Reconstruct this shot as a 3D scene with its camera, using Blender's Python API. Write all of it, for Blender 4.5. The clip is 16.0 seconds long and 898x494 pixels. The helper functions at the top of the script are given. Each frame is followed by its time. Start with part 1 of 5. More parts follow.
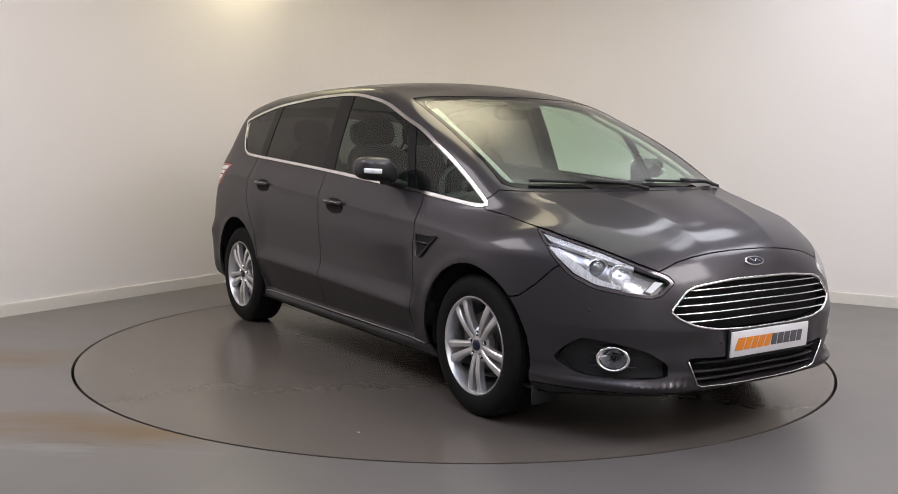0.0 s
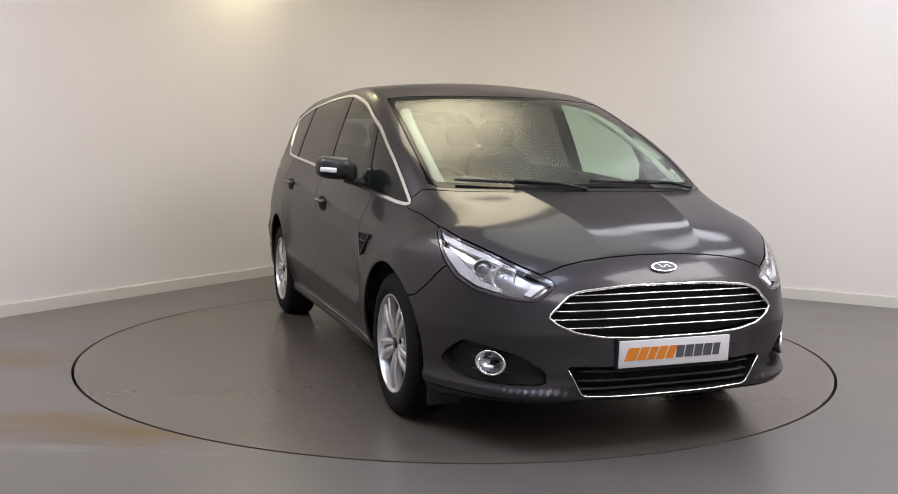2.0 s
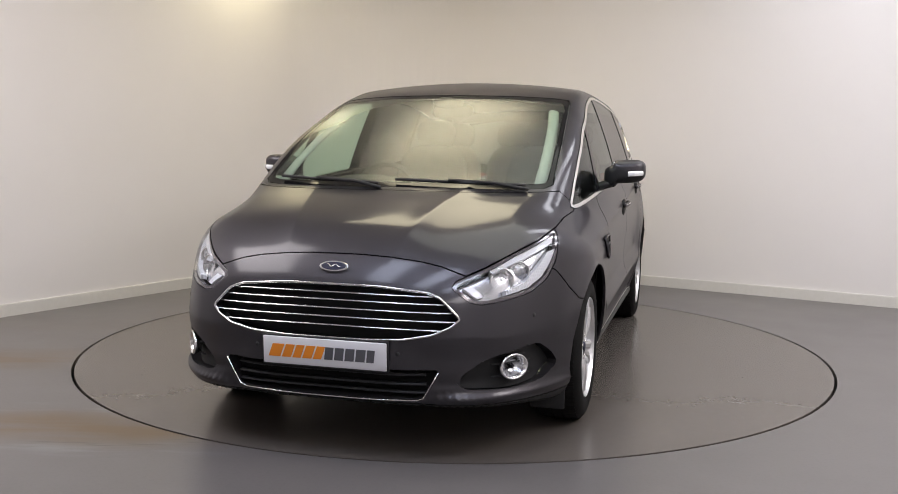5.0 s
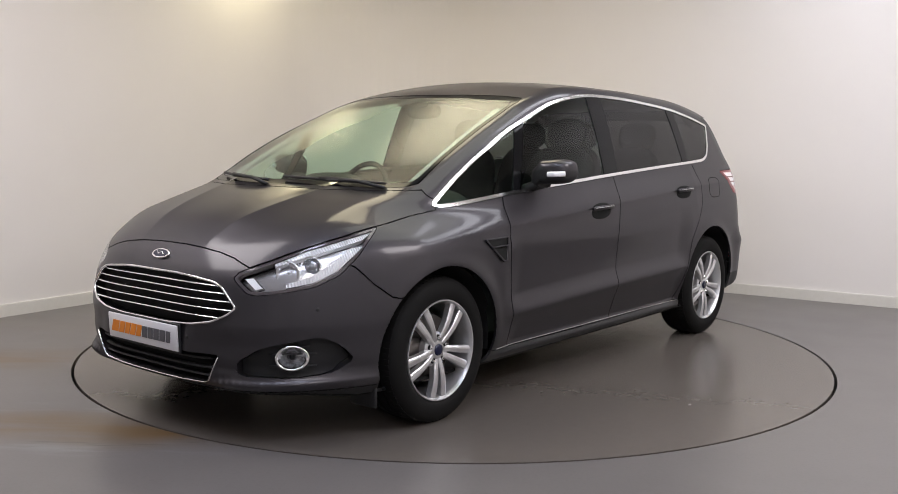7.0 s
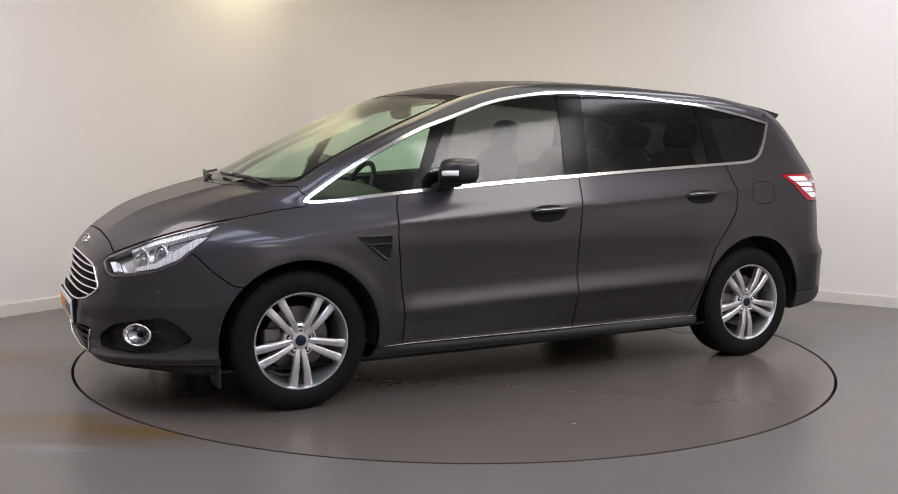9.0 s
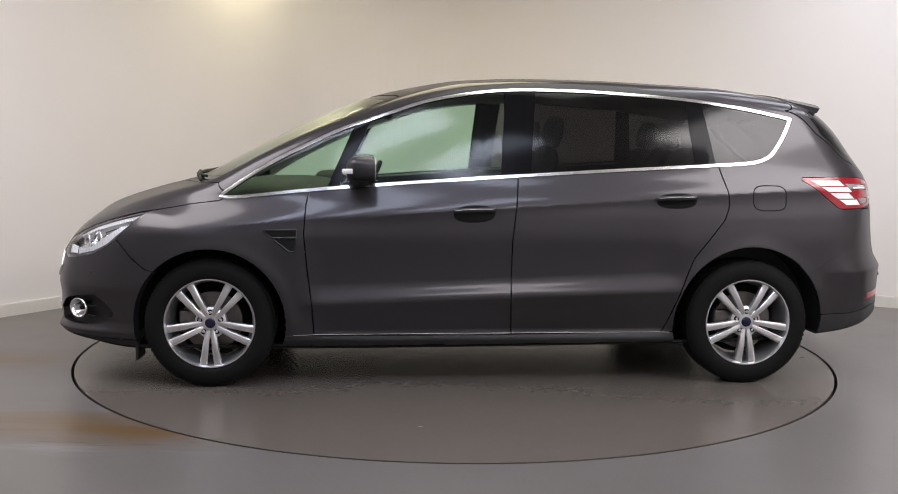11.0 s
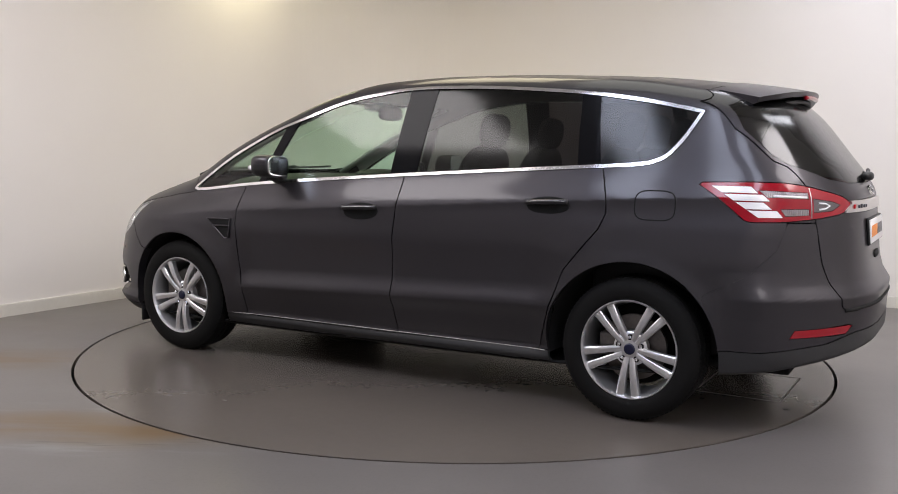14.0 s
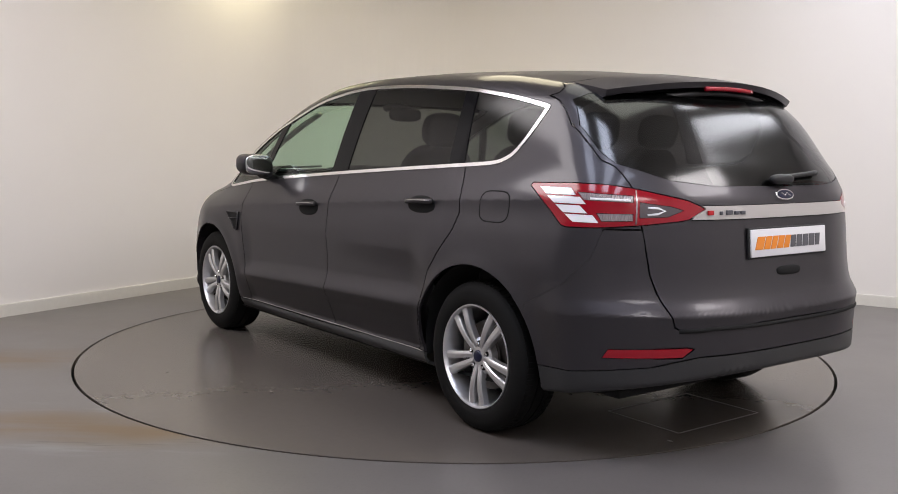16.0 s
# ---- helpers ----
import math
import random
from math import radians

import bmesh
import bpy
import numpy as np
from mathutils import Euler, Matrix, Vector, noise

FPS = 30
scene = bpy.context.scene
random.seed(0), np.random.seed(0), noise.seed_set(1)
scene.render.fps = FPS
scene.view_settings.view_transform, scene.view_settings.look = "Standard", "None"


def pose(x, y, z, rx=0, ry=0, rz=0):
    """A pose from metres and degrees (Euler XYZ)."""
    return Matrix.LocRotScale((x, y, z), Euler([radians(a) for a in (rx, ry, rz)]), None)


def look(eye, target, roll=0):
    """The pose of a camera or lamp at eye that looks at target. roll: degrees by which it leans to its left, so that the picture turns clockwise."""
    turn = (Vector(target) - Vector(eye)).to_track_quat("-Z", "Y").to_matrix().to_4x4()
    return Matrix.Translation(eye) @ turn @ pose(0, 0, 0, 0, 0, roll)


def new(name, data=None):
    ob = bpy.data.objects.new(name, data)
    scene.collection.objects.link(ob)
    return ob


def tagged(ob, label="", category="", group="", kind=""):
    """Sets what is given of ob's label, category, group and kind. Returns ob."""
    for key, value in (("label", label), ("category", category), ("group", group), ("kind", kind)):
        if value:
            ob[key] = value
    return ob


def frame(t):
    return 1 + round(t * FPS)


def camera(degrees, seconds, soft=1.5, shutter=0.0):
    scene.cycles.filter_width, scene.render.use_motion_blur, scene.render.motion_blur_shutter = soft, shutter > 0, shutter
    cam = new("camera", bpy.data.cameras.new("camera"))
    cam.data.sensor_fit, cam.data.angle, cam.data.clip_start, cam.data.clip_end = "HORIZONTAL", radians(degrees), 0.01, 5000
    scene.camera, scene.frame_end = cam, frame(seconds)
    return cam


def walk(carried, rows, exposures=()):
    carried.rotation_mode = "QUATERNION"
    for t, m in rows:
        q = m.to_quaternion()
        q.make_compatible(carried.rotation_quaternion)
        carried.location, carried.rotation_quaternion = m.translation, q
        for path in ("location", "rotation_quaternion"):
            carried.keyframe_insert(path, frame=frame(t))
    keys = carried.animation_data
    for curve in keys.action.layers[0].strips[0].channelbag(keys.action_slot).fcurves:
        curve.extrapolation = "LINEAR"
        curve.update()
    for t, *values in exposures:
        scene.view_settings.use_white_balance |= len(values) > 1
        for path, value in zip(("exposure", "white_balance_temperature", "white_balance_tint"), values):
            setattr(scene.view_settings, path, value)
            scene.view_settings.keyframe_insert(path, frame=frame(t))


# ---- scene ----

# camera on a tripod, before the turntable
cam = camera(51.06, 16.0, soft=0.9)
CAM_POSE = Matrix.Translation(Vector((0, -5.888, 1.2502))) @ (
    pose(0, 0, 0, 0, 0, 0.365) @ pose(0, 0, 0, 90 - 6.0225) @ pose(0, 0, 0, 0, 0, 0.724)).to_3x3().to_4x4()
walk(cam, [(0.0, CAM_POSE), (16.0, CAM_POSE)])

# the room: a rectangle turned against the view, with one rounded corner
CORNER = Vector((-0.945, 4.49, 0))
ROOM_H = 3.6


def room(u, v, z=0.0):
    """u along the far wall from its corner, v along the near-side wall from the corner."""
    a = Vector((0.851, -0.525, 0))
    b = Vector((-0.525, -0.851, 0))
    return CORNER + a * u + b * v + Vector((0, 0, z))


# light
world = bpy.data.worlds.new("world")
scene.world = world
world.use_nodes = True
world.node_tree.nodes["Background"].inputs[0].default_value = (0.9, 0.92, 1.0, 1)
world.node_tree.nodes["Background"].inputs[1].default_value = 0.02


def area(name, where, target, sx, sy, watts, colour):
    d = bpy.data.lights.new(name, "AREA")
    d.shape, d.size, d.size_y, d.energy, d.color = "RECTANGLE", sx, sy, watts, colour
    ob = new(name, d)
    ob.matrix_world = look(where, target)
    return ob


LAMPS = []
STRIPLIGHT = (0.92, 0.93, 1.0)
COOL, WARM, MILD = (0.74, 0.80, 1.0), (1.0, 0.89, 0.62), (1.0, 0.945, 0.96)
# warm, strip and cool panels follow reflections; the pale and MILD ones are added fill
for x, y, sx, sy, w, col in (
        (-0.15, 0.75, 1.35, 2.0, 38, WARM), (2.28, 0.55, 0.42, 2.3, 17, STRIPLIGHT), (3.0, 0.1, 0.42, 2.3, 17, STRIPLIGHT), (3.72, -0.35, 0.42, 2.3, 17, STRIPLIGHT),
        (1.05, -0.95, 2.0, 2.3, 20, (0.97, 1.0, 0.9)),
        (-1.25, -3.2, 0.5, 2.1, 21, COOL), (-0.30, -3.8, 0.5, 2.1, 21, COOL), (0.65, -4.4, 0.5, 2.1, 21, COOL),
        (-3.1, -1.7, 2.0, 2.2, 72, MILD), (3.7, -2.9, 2.0, 2.2, 98, MILD), (1.7, -7.0, 2.0, 2.2, 80, MILD)):
    LAMPS.append((x, y, sx, sy))
    lamp = area("panel_fill_light", (x, y, ROOM_H - 0.06), (x, y, 0), sx, sy, w, col)
    lamp.matrix_world = Matrix.Translation((x, y, ROOM_H - 0.06)) @ pose(0, 0, 0, 0, 0, 148.3)
# a small warm downlight close to the far wall
area("downlight", (-1.72, 2.62, ROOM_H - 0.25), (-2.1, 2.85, 2.3), 0.22, 0.22, 11, (1.0, 0.9, 0.55))
scene.view_settings.exposure = 0.38
# ---- materials ----
def mat(name, colour, rough=0.5, metal=0.0, coat=0.0, trans=0.0, ior=1.45, emit=None, strength=0.0):
    m = bpy.data.materials.new(name)
    m.use_nodes = True
    b = m.node_tree.nodes["Principled BSDF"]
    b.inputs["Base Color"].default_value = (*colour, 1)
    b.inputs["Roughness"].default_value = rough
    b.inputs["Metallic"].default_value = metal
    b.inputs["Coat Weight"].default_value = coat
    b.inputs["Coat Roughness"].default_value = 0.1
    b.inputs["Transmission Weight"].default_value = trans
    b.inputs["IOR"].default_value = ior
    if emit:
        b.inputs["Emission Color"].default_value = (*emit, 1)
        b.inputs["Emission Strength"].default_value = strength
    return m


def grain(m, scale, low, high, detail=6.0, rough_low=None, rough_high=None, bump=0.0, scale2=None, amount2=0.0):
    """Colour between low and high by noise at object size; a second, coarser noise; roughness and bump from the fine one."""
    t = m.node_tree
    b = t.nodes["Principled BSDF"]
    co = t.nodes.new("ShaderNodeTexCoord")
    n = t.nodes.new("ShaderNodeTexNoise")
    n.inputs["Scale"].default_value, n.inputs["Detail"].default_value = scale, detail
    t.links.new(co.outputs["Object"], n.inputs["Vector"])
    r = t.nodes.new("ShaderNodeMix")
    r.data_type = "RGBA"
    r.inputs[6].default_value, r.inputs[7].default_value = (*low, 1), (*high, 1)
    fac = n.outputs["Fac"]
    if scale2:
        n2 = t.nodes.new("ShaderNodeTexNoise")
        n2.inputs["Scale"].default_value = scale2
        t.links.new(co.outputs["Object"], n2.inputs["Vector"])
        mx = t.nodes.new("ShaderNodeMix")
        mx.inputs[0].default_value = amount2
        t.links.new(n.outputs["Fac"], mx.inputs[2])
        t.links.new(n2.outputs["Fac"], mx.inputs[3])
        fac = mx.outputs[0]
    t.links.new(fac, r.inputs[0])
    t.links.new(r.outputs[2], b.inputs["Base Color"])
    if rough_low is not None:
        q = t.nodes.new("ShaderNodeMapRange")
        q.inputs["To Min"].default_value, q.inputs["To Max"].default_value = rough_low, rough_high
        t.links.new(fac, q.inputs["Value"])
        t.links.new(q.outputs[0], b.inputs["Roughness"])
    if bump:
        u = t.nodes.new("ShaderNodeBump")
        u.inputs["Strength"].default_value, u.inputs["Distance"].default_value = bump, 0.002
        t.links.new(n.outputs["Fac"], u.inputs["Height"])
        t.links.new(u.outputs["Normal"], b.inputs["Normal"])
    return m


PAINT = grain(mat("grey_paint", (0.07, 0.066, 0.066), 0.34, 0.75, 1.0), 900, (0.035, 0.0332, 0.0362), (0.074, 0.0695, 0.077), 2, 0.38, 0.46)
PAINT.node_tree.nodes["Principled BSDF"].inputs["Coat Roughness"].default_value = 0.12
PAINT.node_tree.nodes["Principled BSDF"].inputs["Specular Tint"].default_value = (0.40, 0.39, 0.42, 1)
PAINT.node_tree.nodes["Principled BSDF"].inputs["Coat Weight"].default_value = 0.55
BLACK = grain(mat("black_plastic", (0.012, 0.012, 0.013), 0.55), 300, (0.009, 0.009, 0.01), (0.018, 0.018, 0.019), 4, 0.45, 0.65)
GLOSSBLACK = mat("gloss_black", (0.006, 0.006, 0.007), 0.12)
GLOSSBLACK.node_tree.nodes["Principled BSDF"].inputs["Specular IOR Level"].default_value = 0.14
DARK = mat("dark_void", (0.004, 0.004, 0.004), 0.9)
RUBBER = grain(mat("tyre_rubber", (0.01, 0.01, 0.01), 0.75), 80, (0.0045, 0.0045, 0.0045), (0.010, 0.0095, 0.009), 5, 0.65, 0.85, 0.2)
RUBBER.node_tree.nodes["Principled BSDF"].inputs["Specular IOR Level"].default_value = 0.2
CHROME = mat("chrome", (0.88, 0.88, 0.88), 0.16, 1.0)
SATIN = mat("satin_silver", (0.62, 0.62, 0.62), 0.3, 1.0)
ALLOY = grain(mat("alloy_silver", (0.6, 0.6, 0.6), 0.32, 0.9), 400, (0.66, 0.66, 0.67), (0.74, 0.74, 0.75), 2, 0.30, 0.40)
WALL = grain(mat("wall_paint", (0.8, 0.77, 0.72), 0.7), 2.0, (0.775, 0.745, 0.735), (0.815, 0.785, 0.778), 3, 0.6, 0.75, 0.0, 120, 0.2)
# ---- body surface of the car: x forward, y to its left, z up ----
def spline(knots):
    """A smooth curve without overshoot through (x, y) knots."""
    k = sorted(knots)
    X, Y = np.array([a for a, b in k], float), np.array([b for a, b in k], float)
    h, d = np.diff(X), np.diff(Y) / np.diff(X)
    m = np.zeros(len(X))
    m[0], m[-1] = d[0], d[-1]
    for i in range(1, len(X) - 1):
        if d[i - 1] * d[i] > 0:
            w1, w2 = 2 * h[i] + h[i - 1], h[i] + 2 * h[i - 1]
            m[i] = (w1 + w2) / (w1 / d[i - 1] + w2 / d[i])

    def run(x):
        x = np.asarray(x, float)
        i = np.clip(np.searchsorted(X, x) - 1, 0, len(X) - 2)
        t = np.clip((x - X[i]) / h[i], -0.5, 1.5)
        lo, hi = x < X[0], x > X[-1]
        t3, t2 = t ** 3, t ** 2
        y = (2 * t3 - 3 * t2 + 1) * Y[i] + (t3 - 2 * t2 + t) * h[i] * m[i] + (3 * t2 - 2 * t3) * Y[i + 1] + (t3 - t2) * h[i] * m[i + 1]
        y = np.where(lo, Y[0] + (x - X[0]) * m[0], y)
        return np.where(hi, Y[-1] + (x - X[-1]) * m[-1], y)
    return run


def step(a, b, x):
    t = np.clip((x - a) / (b - a), 0, 1)
    return t * t * (3 - 2 * t)


TOP = spline([(2.40, 0.70), (2.30, 0.785), (2.2, 0.85), (2.0, 0.945), (1.8, 1.012), (1.62, 1.065), (1.3, 1.232), (0.95, 1.406), (0.66, 1.529),
              (0.41, 1.594), (0.06, 1.648), (-0.29, 1.662), (-0.63, 1.66), (-0.97, 1.648), (-1.31, 1.632), (-1.64, 1.601), (-1.92, 1.568), (-2.2, 1.515)])
FRONT = spline([(0.1, 2.20), (0.2, 2.275), (0.28, 2.33), (0.38, 2.358), (0.5, 2.352), (0.6, 2.333), (0.7, 2.305), (0.78, 2.27), (0.9, 2.17)])
REAR = spline([(0.2, 2.28), (0.28, 2.36), (0.36, 2.40), (0.5, 2.405), (0.58, 2.409), (0.612, 2.412), (0.63, 2.403), (0.68, 2.374), (0.75, 2.358), (0.9, 2.342), (1.05, 2.322), (1.12, 2.288), (1.25, 2.19), (1.4, 2.072), (1.5, 1.985), (1.6, 1.89)])
SIDE = spline([(0.15, 0.80), (0.20, 0.865), (0.25, 0.905), (0.3, 0.922), (0.40, 0.938), (0.6, 0.953), (0.75, 0.955), (0.88, 0.94), (0.98, 0.915), (1.1, 0.876),
               (1.3, 0.812), (1.5, 0.735), (1.57, 0.704), (1.66, 0.655)])
INFRONT = spline([(0.2, 0.0), (0.6, 0.008), (0.9, 0.026), (1.37, 0.088), (1.7, 0.145), (2.0, 0.22), (2.3, 0.3)])
INREAR = spline([(-2.4, 0.10), (-2.0, 0.045), (-1.6, 0.014), (-1.2, 0.0)])
CREASE = spline([(1.0, 0.43), (-0.13, 0.475), (-1.05, 0.505)])
SHOULDER = spline([(1.9, 0.80), (0.95, 0.875), (-0.13, 0.945), (-1.3, 1.02), (-2.1, 1.06)])


UNDER = spline([(-2.45, 0.39), (-2.2, 0.33), (-1.85, 0.265), (-1.4, 0.22), (-1.03, 0.21), (-0.13, 0.195), (0.9, 0.185), (1.84, 0.195), (2.1, 0.222), (2.35, 0.230)])


def smax(a, b, r):
    h = np.clip(0.5 + 0.5 * (a - b) / r, 0, 1)
    return b + (a - b) * h + r * h * (1 - h)


def half_width(x, z):
    w = SIDE(z) - INFRONT(x) * (x > 0.2) * step(0.78, 1.0, z) - INREAR(x) * (x < -1.2)
    door = step(-1.12, -0.92, x) * (1 - step(0.82, 1.0, x))
    s = z - CREASE(x)
    w = w + door * (0.010 * np.exp(-(s / 0.05) ** 2) - 0.19 * np.clip(-s, 0, 0.2) * step(0.235, 0.305, z) - 0.021 * step(0.0, 0.11, s) * (1 - step(0.14, 0.44, s)))
    b = z - SHOULDER(x)
    w = w + 0.015 * np.exp(-np.abs(b / np.where(b > 0, 0.085, 0.038)) ** np.where(b > 0, 2.0, 1.15)) * (1 - step(1.2, 1.7, x)) * step(-2.1, -1.8, x)
    for hub in (1.4245, -1.4245):
        r = np.hypot(x - hub, z - 0.335)
        w = w + 0.010 * np.exp(-((r - 0.40) / 0.045) ** 2) * step(0.2, 0.4, z)
    w = w - 0.011 * step(1.1, 1.6, x) * step(0.55, 0.8, z)
    # bumper edge along the rear corner
    ledge = np.where(z > 0.612, 0.028 * np.clip((0.73 - z) / 0.118, 0, 1), np.maximum(0.016, 0.028 - 0.14 * (0.612 - z)))
    w = w + ledge * step(-1.78, -2.05, x)
    return w


def body_f(x, y, z):
    y = np.abs(y)
    xe = x + 0.27 * step(0.1, 0.7, x) * y ** 2
    top = z - (TOP(xe) - (0.035 + 0.075 * step(1.15, 0.35, x)) * y ** 2) + 0.10 * step(-1.2, -2.2, x) * y ** 2
    # raised edges of the bonnet
    top = top - 0.012 * np.exp(-np.abs((y - 0.30 - 0.22 * (1.9 - x)) / 0.07) ** 1.25) * step(1.35, 1.6, x) * (1 - step(2.05, 2.3, x))
    top = top * 0.85
    flank = y - half_width(x, z)
    front = (x + 0.62 * y ** 3.6 + 1.2 * np.maximum(0, y - 0.62) ** 2 - FRONT(z)) * 0.8
    # chin: a shelf under the fog lamps and the intake
    c = z - 0.248 - 0.020 * step(0.36, 0.52, y) - 0.008 * step(0.6, 0.85, y)
    front = front - (0.004 + 0.026 * step(0.36, 0.56, y)) * np.exp(-(c / np.where(c > 0, 0.022, 0.060)) ** 2) + 0.012 * step(0.30, 0.42, y) * step(0.30, 0.34, z) * (1 - step(0.42, 0.52, z))
    rear = (-x + 0.50 * y ** 3.3 - REAR(z)) * 0.8
    under = UNDER(x) - z
    f = smax(top, flank, 0.06 + 0.07 * step(1.2, 1.7, x))
    f = smax(f, front, 0.10)
    f = smax(f, rear, 0.07 + 0.05 * step(1.08, 1.25, z))
    return smax(f, under, 0.02)
def shell():
    """Half of the body (y >= 0) as a grid of points, by casting rays outward from a spine onto the surface."""
    # finer over the flanks than over the roof and floor
    th = np.radians(np.concatenate([np.linspace(-90, -42, 18), np.linspace(-41, -35, 9), np.linspace(-34.6, -14, 58), np.linspace(-13.4, 56, 105), np.linspace(57.2, 90, 28)]))
    rows = []
    for k in range(60, 0, -1):
        rows.append((1.45, math.radians(90 * (k / 60))))
    for x in np.linspace(1.45, -1.7, 168):
        rows.append((x, 0.0))
    for k in range(1, 61):
        rows.append((-1.7, -math.radians(90 * (k / 60))))
    sx = np.array([r[0] for r in rows])[:, None] + 0 * th
    ph = np.array([r[1] for r in rows])[:, None] + 0 * th
    zc = spline([(-1.7, 0.80), (-0.3, 0.85), (0.6, 0.8), (1.45, 0.58)])(sx)
    d = np.stack([np.sin(ph), np.cos(ph) * np.cos(th), np.cos(ph) * np.sin(th)], -1)
    lo, hi = np.zeros_like(sx), np.full_like(sx, 2.0)
    for _ in range(34):
        mid = (lo + hi) / 2
        inside = body_f(sx + d[..., 0] * mid, d[..., 1] * mid, zc + d[..., 2] * mid) < 0
        lo, hi = np.where(inside, mid, lo), np.where(inside, hi, mid)
    P = np.stack([sx + d[..., 0] * lo, d[..., 1] * lo, zc + d[..., 2] * lo], -1)
    P[:, 0, 1] = 0
    P[:, -1, 1] = 0
    return P
# ---- helpers for meshes ----
def ob_mesh(name, bm, material, parent=None, label="", smooth=True):
    me = bpy.data.meshes.new(name)
    bm.normal_update()
    bm.to_mesh(me)
    bm.free()
    for q in me.polygons:
        q.use_smooth = smooth
    me.materials.append(material)
    ob = new(name, me)
    if parent:
        ob.parent = parent
    if label:
        tagged(ob, label)
    return ob


def part(name, bm, material, parent, label="", smooth=True):
    return ob_mesh(name, bm, material, parent, label, smooth)


def box(bm, x0, x1, y0, y1, z0, z1, bevel=0.0):
    vs = [bm.verts.new(v) for v in ((x0, y0, z0), (x1, y0, z0), (x1, y1, z0), (x0, y1, z0), (x0, y0, z1), (x1, y0, z1), (x1, y1, z1), (x0, y1, z1))]
    fs = [bm.faces.new([vs[i] for i in f]) for f in ((3, 2, 1, 0), (4, 5, 6, 7), (0, 1, 5, 4), (1, 2, 6, 5), (2, 3, 7, 6), (3, 0, 4, 7))]
    if bevel:
        es = list({e for f in fs for e in f.edges})
        bmesh.ops.bevel(bm, geom=es, offset=bevel, segments=2, affect="EDGES", profile=0.5)
    return bm


def prism(bm, pts, z0, z1):
    """An upright prism over a plan outline."""
    lo = [bm.verts.new((p[0], p[1], z0)) for p in pts]
    hi = [bm.verts.new((p[0], p[1], z1)) for p in pts]
    n = len(pts)
    bm.faces.new(lo[::-1])
    bm.faces.new(hi)
    for i in range(n):
        bm.faces.new((lo[i], lo[(i + 1) % n], hi[(i + 1) % n], hi[i]))
    return bm


